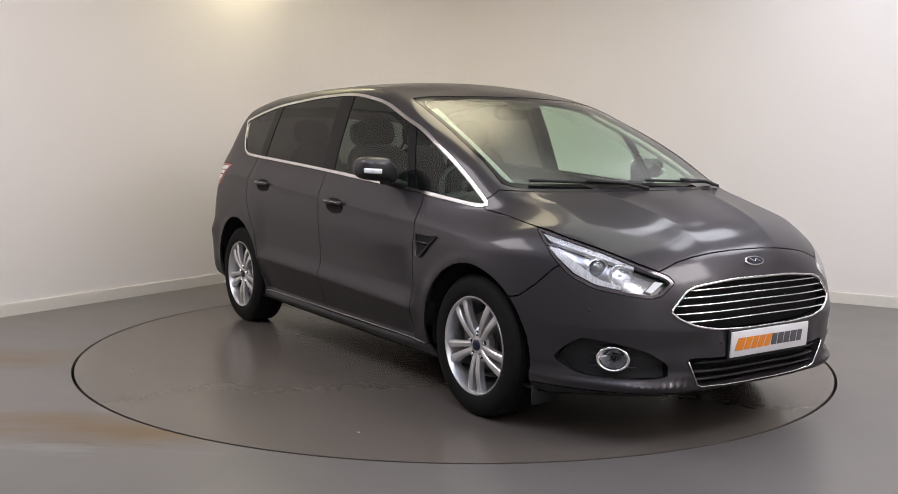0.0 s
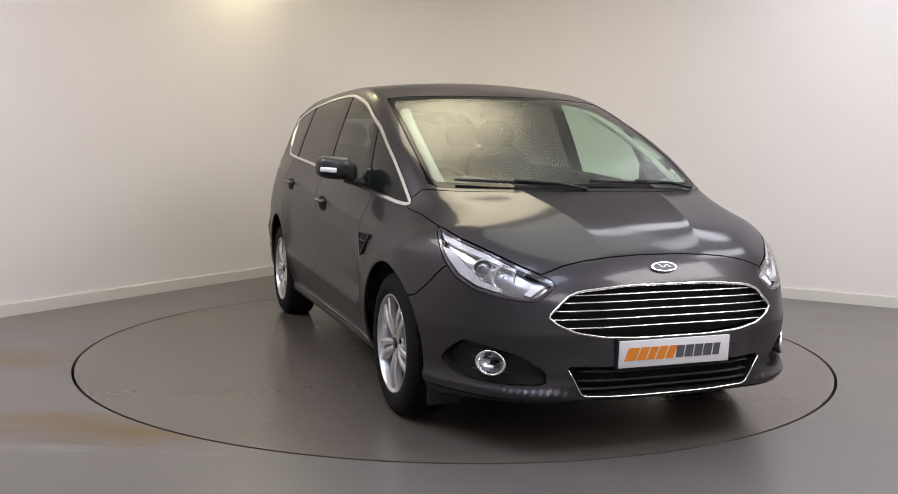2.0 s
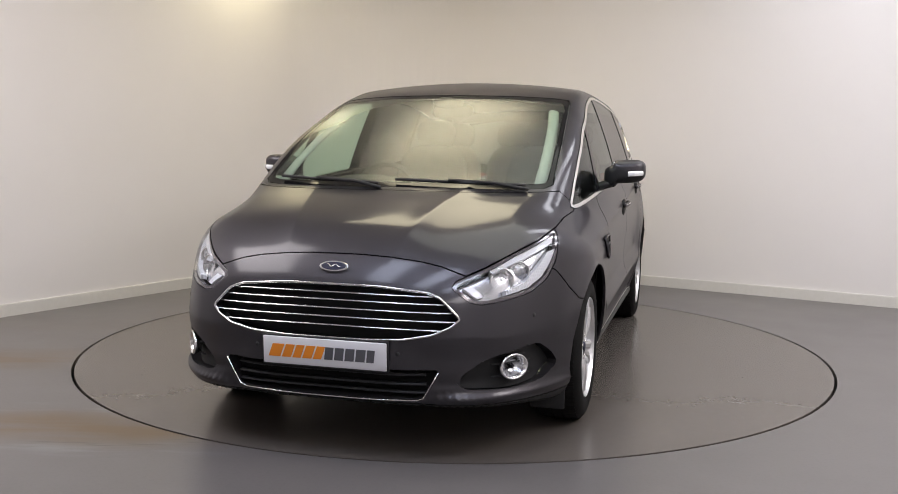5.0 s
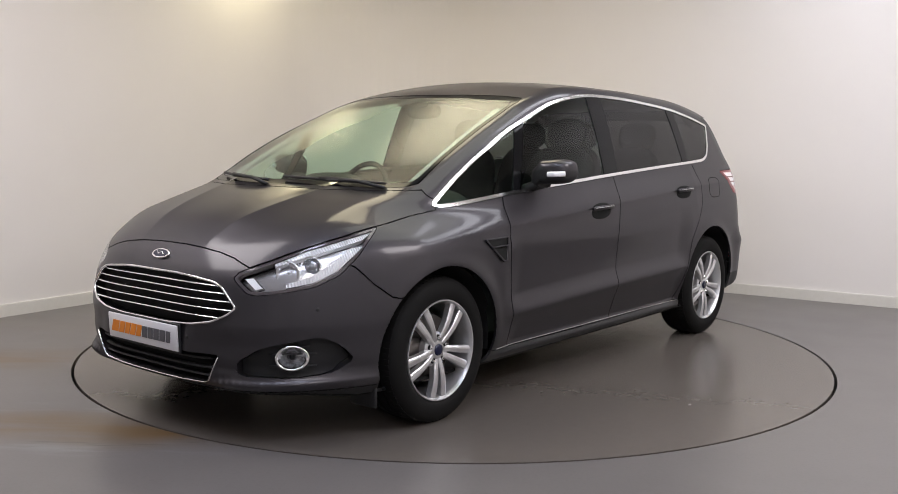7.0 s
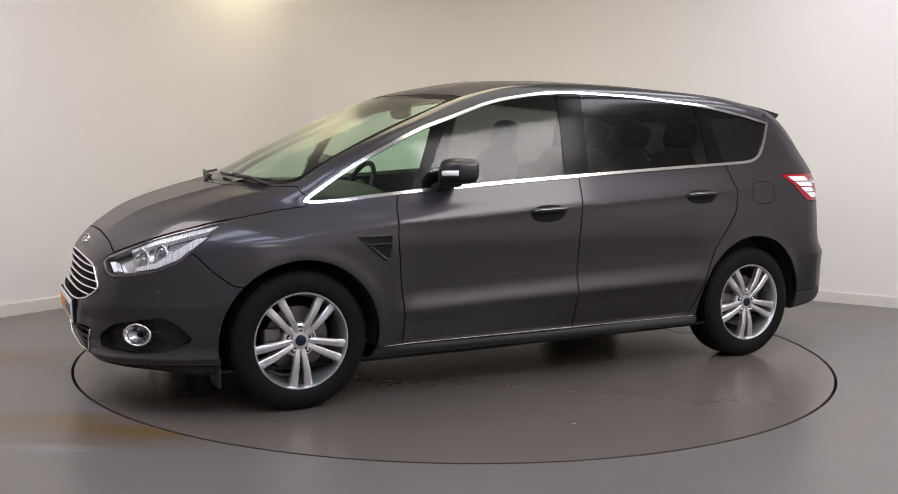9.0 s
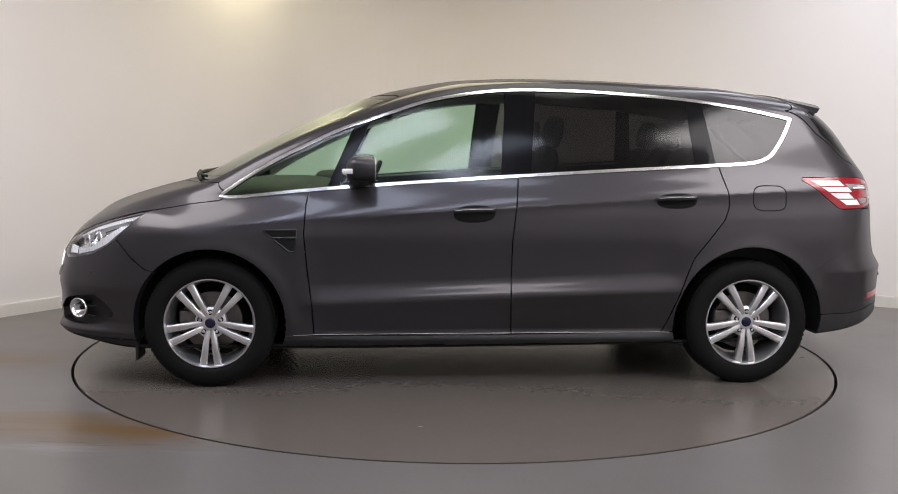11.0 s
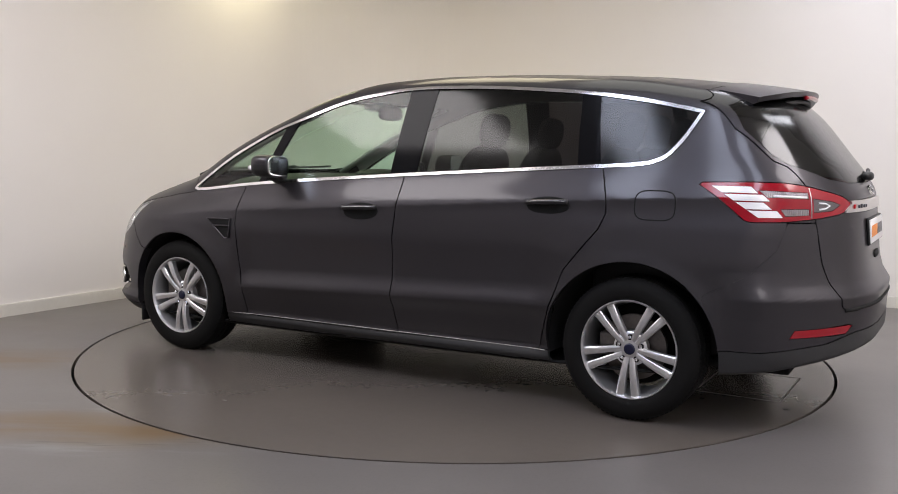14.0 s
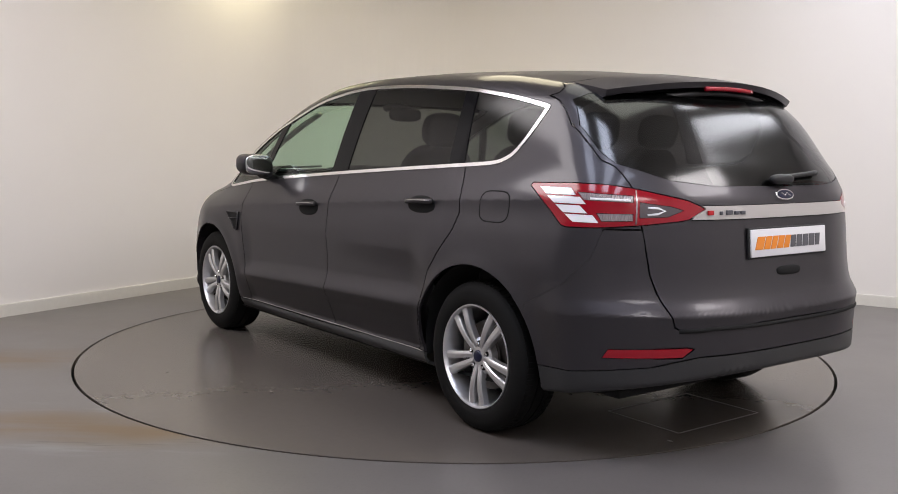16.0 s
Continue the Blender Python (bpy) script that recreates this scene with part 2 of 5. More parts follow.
# ---- room ----
def floor_material():
    m = mat("painted_concrete", (0.25, 0.235, 0.225), 0.35)
    t = m.node_tree
    b = t.nodes["Principled BSDF"]
    co = t.nodes.new("ShaderNodeTexCoord")

    def noise_node(scale, detail=5.0, stretch=None):
        n = t.nodes.new("ShaderNodeTexNoise")
        n.inputs["Scale"].default_value, n.inputs["Detail"].default_value = scale, detail
        src = co.outputs["Object"]
        if stretch:
            mp = t.nodes.new("ShaderNodeMapping")
            mp.inputs["Scale"].default_value = stretch
            mp.inputs["Rotation"].default_value = (0, 0, 0.15)
            t.links.new(src, mp.inputs["Vector"])
            src = mp.outputs[0]
        t.links.new(src, n.inputs["Vector"])
        return n.outputs["Fac"]

    def ramp(fac, a, b2):
        r = t.nodes.new("ShaderNodeMapRange")
        r.inputs["From Min"].default_value, r.inputs["From Max"].default_value = a, b2
        t.links.new(fac, r.inputs["Value"])
        return r.outputs[0]

    def mix(fac, c1, c2):
        x = t.nodes.new("ShaderNodeMix")
        x.data_type = "RGBA"
        for i, c in ((6, c1), (7, c2)):
            if isinstance(c, tuple):
                x.inputs[i].default_value = (*c, 1)
            else:
                t.links.new(c, x.inputs[i])
        t.links.new(fac, x.inputs[0])
        return x.outputs[2]

    def mul(a, c):
        x = t.nodes.new("ShaderNodeMath")
        x.operation = "MULTIPLY"
        t.links.new(a, x.inputs[0])
        if isinstance(c, float):
            x.inputs[1].default_value = c
        else:
            t.links.new(c, x.inputs[1])
        return x.outputs[0]
    base = mix(noise_node(1.3), (0.112, 0.103, 0.102), (0.136, 0.126, 0.124))
    base = mix(mul(ramp(noise_node(60), 0.5, 0.7), 0.3), base, (0.09, 0.084, 0.081))
    base = mix(mul(ramp(noise_node(4.5, 8), 0.45, 0.75), 0.22), base, (0.14, 0.132, 0.13))
    sep = t.nodes.new("ShaderNodeSeparateXYZ")
    t.links.new(co.outputs["Object"], sep.inputs[0])

    def add(a, c, k):
        x = t.nodes.new("ShaderNodeMath")
        x.operation = "MULTIPLY_ADD"
        t.links.new(a, x.inputs[0])
        x.inputs[1].default_value = k
        if isinstance(c, float):
            x.inputs[2].default_value = c
        else:
            t.links.new(c, x.inputs[2])
        return x.outputs[0]

    def band(line, centre, wide, soft):
        """1 near a centre line, falling to 0 at wide."""
        x = t.nodes.new("ShaderNodeMath")
        x.operation = "ABSOLUTE"
        t.links.new(add(line, -centre, 1.0), x.inputs[0])
        return ramp(x.outputs[0], wide, wide - soft)
    # lines that wander across the floor, and a worn side
    waver = add(noise_node(0.9, 4), sep.outputs["Y"], 0.5)
    ragged = ramp(noise_node(2.2, 8, (0.45, 2.2, 1)), 0.32, 0.52)
    west = ramp(sep.outputs["X"], -0.5, -1.2)
    far_west = ramp(sep.outputs["X"], -2.05, -2.4)
    for centre, wide, side_mask, strong, tint in ((-0.27, 0.30, far_west, 0.9, (0.115, 0.074, 0.035)), (-1.60, 0.29, west, 1.0, (0.115, 0.072, 0.034)), (0.75, 0.35, far_west, 0.3, (0.12, 0.10, 0.08))):
        base = mix(mul(mul(mul(band(waver, centre, wide, wide * 0.8), side_mask), ragged), strong), base, tint)
    scuff = ramp(noise_node(5.0, 9, (0.35, 2.0, 1)), 0.50, 0.60)
    for centre, wide, strong in ((-1.30, 0.10, 0.6), (-1.88, 0.10, 0.55), (-0.02, 0.08, 0.5)):
        base = mix(mul(mul(mul(band(waver, centre, wide, wide), west), scuff), strong), base, (0.205, 0.21, 0.21))
    dark = mul(mul(band(waver, -1.80, 0.05, 0.05), west), ramp(noise_node(9.0, 9, (0.3, 2.0, 1)), 0.55, 0.62))
    base = mix(mul(dark, 0.8), base, (0.05, 0.042, 0.036))
    t.links.new(base, b.inputs["Base Color"])
    r = t.nodes.new("ShaderNodeMapRange")
    r.inputs["To Min"].default_value, r.inputs["To Max"].default_value = 0.27, 0.34
    t.links.new(noise_node(3.0), r.inputs["Value"])
    t.links.new(r.outputs[0], b.inputs["Roughness"])
    return m


FLOOR = floor_material()
RING_R = 2.262
U1, V1, RAD = 8.6, 11.5, 1.25


def wall_line(off):
    """Plan of the room's four walls, moved outward by off, with the rounded corner, from one end round to the same end."""
    pts = []
    r = RAD + off
    for k in range(25):
        a = math.radians(90 * k / 24)
        # from the side wall (u = 0) round to the far wall (v = 0)
        pts.append((RAD - r * math.cos(a), RAD - r * math.sin(a)))
    pts += [(U1 + off, -off), (U1 + off, V1 + off), (-off, V1 + off), (-off, 5.6)]
    return [room(u, v) for u, v in pts]


def shell_wall(name, i0, i1, z0, z1, o0, o1, material, label):
    a, b = wall_line(o0), wall_line(o1)
    n = len(a)
    ids = [(i0 + k) % n for k in range((i1 - i0) % n + 1)]
    pts = [a[i] for i in ids] + [b[i] for i in reversed(ids)]
    bm = bmesh.new()
    prism(bm, pts, z0, z1)
    bmesh.ops.recalc_face_normals(bm, faces=bm.faces[:])
    ob = ob_mesh(name, bm, material, smooth=False)
    return tagged(ob, label, "wall" if "wall" in name else "trim", kind="structure")


# unseen wall closing the room; its grey is set to tone the car's reflections
REFLECTWALL = grain(mat("reflected_wall_grey", (0.14, 0.135, 0.14), 0.8), 2.0, (0.58, 0.56, 0.55), (0.65, 0.63, 0.62), 3)
shell_wall("wall_north", 28, 25, 0, ROOM_H, 0.0, 0.15, WALL, "cream painted studio wall with a rounded corner")
shell_wall("wall_south", 25, 28, 0, ROOM_H, 0.0, 0.15, REFLECTWALL, "unseen grey wall behind the camera that tones the car's reflections")
BOARD = grain(mat("skirting_paint", (0.7, 0.68, 0.64), 0.45), 30, (0.66, 0.64, 0.60), (0.72, 0.70, 0.67), 3, 0.4, 0.5)
shell_wall("baseboard", 28, 25, 0.0, 0.085, -0.016, -0.001, BOARD, "white painted skirting board along the walls")
shell_wall("trim", 28, 25, 0.085, 0.091, -0.013, -0.001, BOARD, "rounded top edge of the skirting board")

bm = bmesh.new()
# floor with a round hole for the turntable
inner = [Vector((RING_R * math.cos(a), RING_R * math.sin(a), 0)) for a in np.linspace(0, 2 * math.pi, 193)[:-1]]
vi = [bm.verts.new(p) for p in inner]
vb = [bm.verts.new(p - Vector((0, 0, 0.12))) for p in inner]
vo = [bm.verts.new((9.6 * math.cos(a) + 0.9, 9.6 * math.sin(a) - 2.2, 0)) for a in np.linspace(0, 2 * math.pi, 193)[:-1]]
for i in range(192):
    j = (i + 1) % 192
    bm.faces.new((vi[i], vo[i], vo[j], vi[j]))
    bm.faces.new((vb[i], vi[i], vi[j], vb[j]))
tagged(ob_mesh("floor", bm, FLOOR, smooth=False), "grey painted concrete floor with rusty worn streaks", "floor", kind="structure")
bm = bmesh.new()
prism(bm, [(9.6 * math.cos(a) + 0.9, 9.6 * math.sin(a) - 2.2) for a in np.linspace(0, 2 * math.pi, 65)[:-1]], -0.2, -0.12)
tagged(ob_mesh("ground", bm, DARK, smooth=False), "dark pit floor below the turntable", "floor", kind="structure")
bm = bmesh.new()
prism(bm, [(p.x, p.y) for p in wall_line(0.14)], ROOM_H, ROOM_H + 0.1)
CEIL = grain(mat("ceiling_paint", (0.75, 0.74, 0.72), 0.8), 3, (0.72, 0.71, 0.69), (0.77, 0.76, 0.74), 3)
tagged(ob_mesh("ceiling", bm, CEIL, smooth=False), "white painted ceiling", "ceiling", kind="structure")

# turntable: a disc with a narrow gap round it
turntable = new("turntable")
tagged(turntable, "round grey painted turntable set flush in the floor", "turntable")
bm = bmesh.new()
prism(bm, [((RING_R - 0.016) * math.cos(a), (RING_R - 0.016) * math.sin(a)) for a in np.linspace(0, 2 * math.pi, 193)[:-1]], -0.05, 0.0)
part("deck", bm, grain(mat("deck_paint", (0.25, 0.23, 0.22), 0.35), 1.2, (0.094, 0.082, 0.073), (0.122, 0.107, 0.095), 6, 0.23, 0.28, 0.0, 25, 0.3), turntable, smooth=False)

# access hatch in the deck, and flecks on it
PLATEEDGE = mat("worn_edge", (0.21, 0.195, 0.18), 0.5, 0.2)
for x0, x1, y0, y1 in ((-2.05, -1.62, 0.286, 0.294), (-2.05, -1.62, -0.294, -0.286), (-2.054, -2.046, -0.286, 0.286), (-1.624, -1.616, -0.286, 0.286)):
    bm = bmesh.new()
    box(bm, x0, x1, y0, y1, -0.01, 0.0015)
    part("hatch_edge", bm, PLATEEDGE, turntable, "pale worn edge of the access hatch", False)
for x, y, r in ((-0.82, -0.70, 0.018), (-2.1, 0.41, 0.014), (1.3, -1.4, 0.010), (0.3, 1.75, 0.012), (-0.4, -1.9, 0.012)):
    bm = bmesh.new()
    prism(bm, [(x + r * (0.7 + 0.5 * random.random()) * math.cos(a), y + r * 0.5 * (0.7 + 0.5 * random.random()) * math.sin(a)) for a in np.linspace(0, 2 * math.pi, 8)[:-1]], 0.0004, 0.002)
    part("paint_fleck", bm, PLATEEDGE, turntable, "pale fleck", False)
# ---- more materials ----
def glass(name, tint, ior=1.5, rough=0.0):
    """A thin pane: see-through with a tint, and mirror gloss that grows at a slant."""
    m = bpy.data.materials.new(name)
    m.use_nodes = True
    t = m.node_tree
    t.nodes.remove(t.nodes["Principled BSDF"])
    out = t.nodes["Material Output"]
    a, g, f, x = (t.nodes.new("ShaderNode" + k) for k in ("BsdfTransparent", "BsdfGlossy", "LayerWeight", "MixShader"))
    a.inputs[0].default_value = (*tint, 1)
    g.inputs["Roughness"].default_value = rough
    f.inputs["Blend"].default_value = 0.5
    p, r = t.nodes.new("ShaderNodeMath"), t.nodes.new("ShaderNodeMapRange")
    p.operation = "POWER"
    p.inputs[1].default_value = 5.0
    r.inputs["To Min"].default_value = ((ior - 1) / (ior + 1)) ** 2
    r.inputs["To Max"].default_value = 0.9
    t.links.new(f.outputs["Facing"], p.inputs[0])
    t.links.new(p.outputs[0], r.inputs["Value"])
    t.links.new(r.outputs[0], x.inputs[0])
    t.links.new(a.outputs[0], x.inputs[1])
    t.links.new(g.outputs[0], x.inputs[2])
    t.links.new(x.outputs[0], out.inputs[0])
    return m


CLEAR = glass("green_tinted_glass", (0.70, 0.88, 0.78), 1.5, 0.10)
SCREENGLASS = glass("windscreen_glass", (0.74, 0.86, 0.76), 1.8, 0.28)
PRIVACY = glass("dark_privacy_glass", (0.15, 0.145, 0.15), 1.5, 0.12)
REARGLASS = glass("rear_window_glass", (0.13, 0.135, 0.14), 1.8, 0.15)
LENS = glass("clear_lens", (0.97, 0.98, 0.99), 1.33, 0.03)
REDLENS = mat("red_lens", (0.30, 0.004, 0.014), 0.14, 0.0, 0.4)
WHITELENS = mat("white_lens", (0.93, 0.93, 0.95), 0.2, 0.0, 1.0)
PROJECTOR = mat("projector_glass", (0.30, 0.31, 0.33), 0.06, 0.7, 1.0)
RIBBED = mat("ribbed_lens", (0.78, 0.78, 0.80), 0.25, 0.1, 0.6)
SMOKELENS = mat("smoked_lens", (0.10, 0.085, 0.09), 0.1, 0.2, 1.0)
LAMPBASE = mat("lamp_housing", (0.66, 0.66, 0.68), 0.2, 0.85)


def ribs(m, scale, depth):
    """Fine upright ribs moulded into a lens."""
    t = m.node_tree
    co, w, u = (t.nodes.new("ShaderNode" + k) for k in ("TexCoord", "TexWave", "Bump"))
    w.inputs["Scale"].default_value = scale
    u.inputs["Strength"].default_value, u.inputs["Distance"].default_value = 0.8, depth
    t.links.new(co.outputs["Object"], w.inputs["Vector"])
    t.links.new(w.outputs["Fac"], u.inputs["Height"])
    t.links.new(u.outputs["Normal"], t.nodes["Principled BSDF"].inputs["Normal"])
    return m


ribs(RIBBED, 32, 0.004)
GREYRIB = ribs(mat("grey_ribbed_lens", (0.34, 0.31, 0.32), 0.18, 0.3, 0.8), 40, 0.004)
TRIM = grain(mat("dark_trim", (0.02, 0.02, 0.021), 0.6), 200, (0.014, 0.014, 0.015), (0.028, 0.027, 0.027), 3, 0.5, 0.7)
FABRIC = grain(mat("seat_fabric", (0.014, 0.013, 0.013), 0.85), 250, (0.010, 0.010, 0.010), (0.02, 0.019, 0.018), 5, 0.8, 0.95, 0.3)
LININGMAT = grain(mat("cabin_lining", (0.45, 0.44, 0.41), 0.9), 120, (0.42, 0.41, 0.385), (0.5, 0.485, 0.46), 3)
STRIPMAT = mat("satin_strip", (0.5, 0.48, 0.46), 0.3, 0.35)
PLATE = mat("plate_white", (0.72, 0.72, 0.74), 0.3, 0, 0.5)
ORANGE = mat("orange_print", (0.75, 0.24, 0.02), 0.4)
GREYPRINT = mat("grey_print", (0.09, 0.09, 0.1), 0.4)
BLUE = mat("blue_enamel", (0.004, 0.006, 0.03), 0.3, 0.0, 0.2)
STEEL = grain(mat("brake_steel", (0.18, 0.17, 0.16), 0.45, 0.9), 60, (0.12, 0.11, 0.1), (0.22, 0.2, 0.19), 4)
CLAD = grain(mat("grey_cladding", (0.03, 0.03, 0.031), 0.5), 200, (0.026, 0.026, 0.027), (0.036, 0.036, 0.037), 3, 0.42, 0.55)

R2 = math.sqrt(0.5)
SIDEV = (Vector((1, 0, 0)), Vector((0, 1, 0)))
FRONTV = (Vector((0, 1, 0)), Vector((1, 0, 0)))
LAMPV = (Vector((-R2, R2, 0)), Vector((R2, R2, 0)))
TAILV = (Vector((R2, R2, 0)), Vector((-R2, R2, 0)))


def chaikin(pts, n=2, k=0.22):
    for _ in range(n):
        out = []
        for a, b in zip(pts, pts[1:] + pts[:1]):
            out.append((a[0] + (b[0] - a[0]) * k, a[1] + (b[1] - a[1]) * k))
            out.append((b[0] + (a[0] - b[0]) * k, b[1] + (a[1] - b[1]) * k))
        pts = out
    return pts


def grow(pts, d):
    """An outline moved inward by d."""
    n = len(pts)
    ar = sum(pts[i][0] * pts[(i + 1) % n][1] - pts[(i + 1) % n][0] * pts[i][1] for i in range(n))
    sg = 1 if ar > 0 else -1
    out = []
    for i in range(n):
        (ax, ay), (bx, by), (cx, cy) = pts[i - 1], pts[i], pts[(i + 1) % n]
        n1 = Vector((-(by - ay), bx - ax)).normalized() * sg
        n2 = Vector((-(cy - by), cx - bx)).normalized() * sg
        v = (n1 + n2) / max(0.35, 1 + n1.dot(n2))
        out.append((bx + v.x * d, by + v.y * d))
    return out


def contains(pts, s, z):
    k = False
    for (ax, ay), (bx, by) in zip(pts, pts[1:] + pts[:1]):
        if (ay > z) != (by > z) and s < (bx - ax) * (z - ay) / (by - ay) + ax:
            k = not k
    return k


def cut(bm, pts, view, keep):
    """Cuts the faces of bm along a closed outline seen in a view, where keep(centre) holds."""
    ax, way = view
    s0, s1 = min(p[0] for p in pts) - 0.05, max(p[0] for p in pts) + 0.05
    z0, z1 = min(p[1] for p in pts) - 0.05, max(p[1] for p in pts) + 0.05
    cand = set()
    for f in bm.faces:
        c = f.calc_center_median()
        if z0 < c.z < z1 and s0 < c.dot(ax) < s1 and keep(c):
            cand.add(f)
    for (a0, a1), (b0, b1) in zip(pts, pts[1:] + pts[:1]):
        L2 = (b0 - a0) ** 2 + (b1 - a1) ** 2
        if L2 < 1e-10:
            continue
        near = []
        for f in cand:
            c = f.calc_center_median()
            cs, cz = c.dot(ax), c.z
            r = max((v.co.dot(ax) - cs) ** 2 + (v.co.z - cz) ** 2 for v in f.verts)
            t = min(1, max(0, ((cs - a0) * (b0 - a0) + (cz - a1) * (b1 - a1)) / L2))
            if (a0 + t * (b0 - a0) - cs) ** 2 + (a1 + t * (b1 - a1) - cz) ** 2 <= r + 1e-7:
                near.append(f)
        if not near:
            continue
        seg = ax * (b0 - a0) + Vector((0, 0, b1 - a1))
        geom = near + list({e for f in near for e in f.edges}) + list({v for f in near for v in f.verts})
        got = bmesh.ops.bisect_plane(bm, geom=geom, dist=1e-6, plane_co=ax * a0 + Vector((0, 0, a1)), plane_no=seg.cross(way).normalized())
        for g in got["geom"]:
            if isinstance(g, bmesh.types.BMFace):
                cand.add(g)
        cand = {f for f in cand if f.is_valid}


def diag(pts, sign):
    """(x, y, z) places as an outline in the lamp (+1) or tail (-1) view."""
    return [((y - x) * R2 if sign > 0 else (x + y) * R2, z) for x, y, z in pts]


# outlines; side view: x, z; front and rear view: y, z
DLO = chaikin([(1.44, 0.958), (1.225, 1.105), (1.067, 1.200), (0.757, 1.351), (0.575, 1.412), (0.30, 1.509), (-0.006, 1.560), (-0.22, 1.574), (-0.612, 1.568),
               (-1.13, 1.532), (-1.437, 1.487), (-1.685, 1.436), (-1.69, 1.425), (-1.62, 1.30), (-1.55, 1.215), (-1.46, 1.18), (-1.242, 1.166), (-0.736, 1.136),
               (-0.171, 1.10), (0.424, 1.058), (0.888, 1.021)], 2, 0.2)
DLO_IN = grow(DLO, 0.016)
BARS = {"quarter": [(0.628, 1.50), (0.595, 1.40), (0.815, 0.95), (0.865, 0.95)], "b_pillar": [(-0.118, 1.65), (-0.068, 1.0), (-0.225, 1.0), (-0.285, 1.65)],
        "c_pillar": [(-1.085, 1.62), (-1.13, 1.1), (-1.25, 1.1), (-1.165, 1.62)]}
DOOR_F = [(0.90, 1.08), (0.932, 0.954), (0.942, 0.812), (0.927, 0.63), (0.904, 0.446), (0.892, 0.26), (0.885, 0.205), (-0.147, 0.215), (-0.146, 0.24), (-0.132, 0.477), (-0.136, 0.775),
          (-0.160, 1.0), (-0.171, 1.13)]
DOOR_R = [(-0.171, 1.13), (-0.160, 1.0), (-0.136, 0.775), (-0.132, 0.477), (-0.146, 0.24), (-0.147, 0.215), (-0.90, 0.232), (-0.945, 0.25), (-0.97, 0.30), (-1.037, 0.504), (-1.103, 0.681),
          (-1.198, 0.80), (-1.268, 0.886), (-1.297, 0.96), (-1.292, 1.03), (-1.243, 1.2)]
SILL = [(1.2, 0.268), (0.0, 0.268), (-1.2, 0.285), (-1.2, 0.0), (1.2, 0.0)]
BUMPER_F = [(1.66, 0.05), (1.66, 0.60), (1.748, 0.615), (1.828, 0.676), (1.896, 0.751), (1.99, 0.80), (2.6, 0.95), (2.6, 0.05)]
LIP = [(1.3, 0.05), (1.3, 0.235), (1.9, 0.246), (2.2, 0.246), (2.6, 0.244), (2.6, 0.05)]
BUMPER_R = [(-1.72, 0.05), (-1.76, 0.62), (-1.83, 0.655), (-1.95, 0.72), (-2.05, 0.83), (-2.08, 0.945), (-2.6, 0.945), (-2.6, 0.05)]
CLAD_R = [(-1.6, 0.05), (-1.6, 0.37), (-2.0, 0.385), (-2.25, 0.42), (-2.34, 0.455), (-2.7, 0.475), (-2.7, 0.05)]
HOOD = [(-0.1, 0.818), (0.10, 0.817), (0.229, 0.811), (0.35, 0.798), (0.436, 0.781), (0.533, 0.748), (0.60, 0.779), (0.689, 0.830), (0.766, 0.874), (0.803, 0.913), (0.812, 0.947), (0.831, 0.965),
        (0.815, 1.01), (0.765, 1.056), (0.614, 1.050), (0.34, 1.052), (0.0, 1.054), (-0.1, 1.054)]
SCREEN = [(-0.1, 1.068), (0.0, 1.068), (0.34, 1.066), (0.60, 1.064), (0.70, 1.068), (0.733, 1.085), (0.728, 1.13), (0.712, 1.30), (0.672, 1.50), (0.655, 1.522), (0.56, 1.534), (0.364, 1.541), (0.0, 1.543), (-0.1, 1.543)]
SCREEN_IN = [(-0.1, 1.090), (0.34, 1.088), (0.62, 1.086), (0.694, 1.094), (0.704, 1.11), (0.692, 1.28), (0.655, 1.48), (0.630, 1.505), (0.364, 1.523), (-0.1, 1.525)]
GRILLE = chaikin([(-0.1, 0.709), (0.2, 0.704), (0.40, 0.686), (0.455, 0.665), (0.532, 0.588), (0.50, 0.558), (0.43, 0.526), (0.32, 0.507), (0.16, 0.499), (-0.1, 0.498)], 1, 0.12)
LOWER = [(-0.1, 0.385), (0.445, 0.385), (0.455, 0.378), (0.395, 0.272), (0.37, 0.264), (0.229, 0.259), (-0.1, 0.257)]
FOG = chaikin(diag([(1.925, 0.862, 0.370), (1.965, 0.84, 0.42), (2.036, 0.797, 0.468), (2.14, 0.725, 0.452), (2.235, 0.635, 0.425), (2.285, 0.55, 0.364), (2.272, 0.54, 0.312), (2.142, 0.713, 0.305), (2.003, 0.815, 0.318)], 1), 1, 0.15)
HEAD = chaikin(diag([(1.725, 0.806, 0.911), (1.80, 0.79, 0.896), (1.889, 0.766, 0.874), (2.028, 0.689, 0.830), (2.144, 0.600, 0.779), (2.224, 0.498, 0.730), (2.246, 0.485, 0.704), (2.242, 0.556, 0.651),
                     (2.222, 0.599, 0.642), (2.149, 0.689, 0.655), (2.052, 0.762, 0.676), (1.957, 0.811, 0.722), (1.882, 0.833, 0.787)], 1), 1, 0.12)
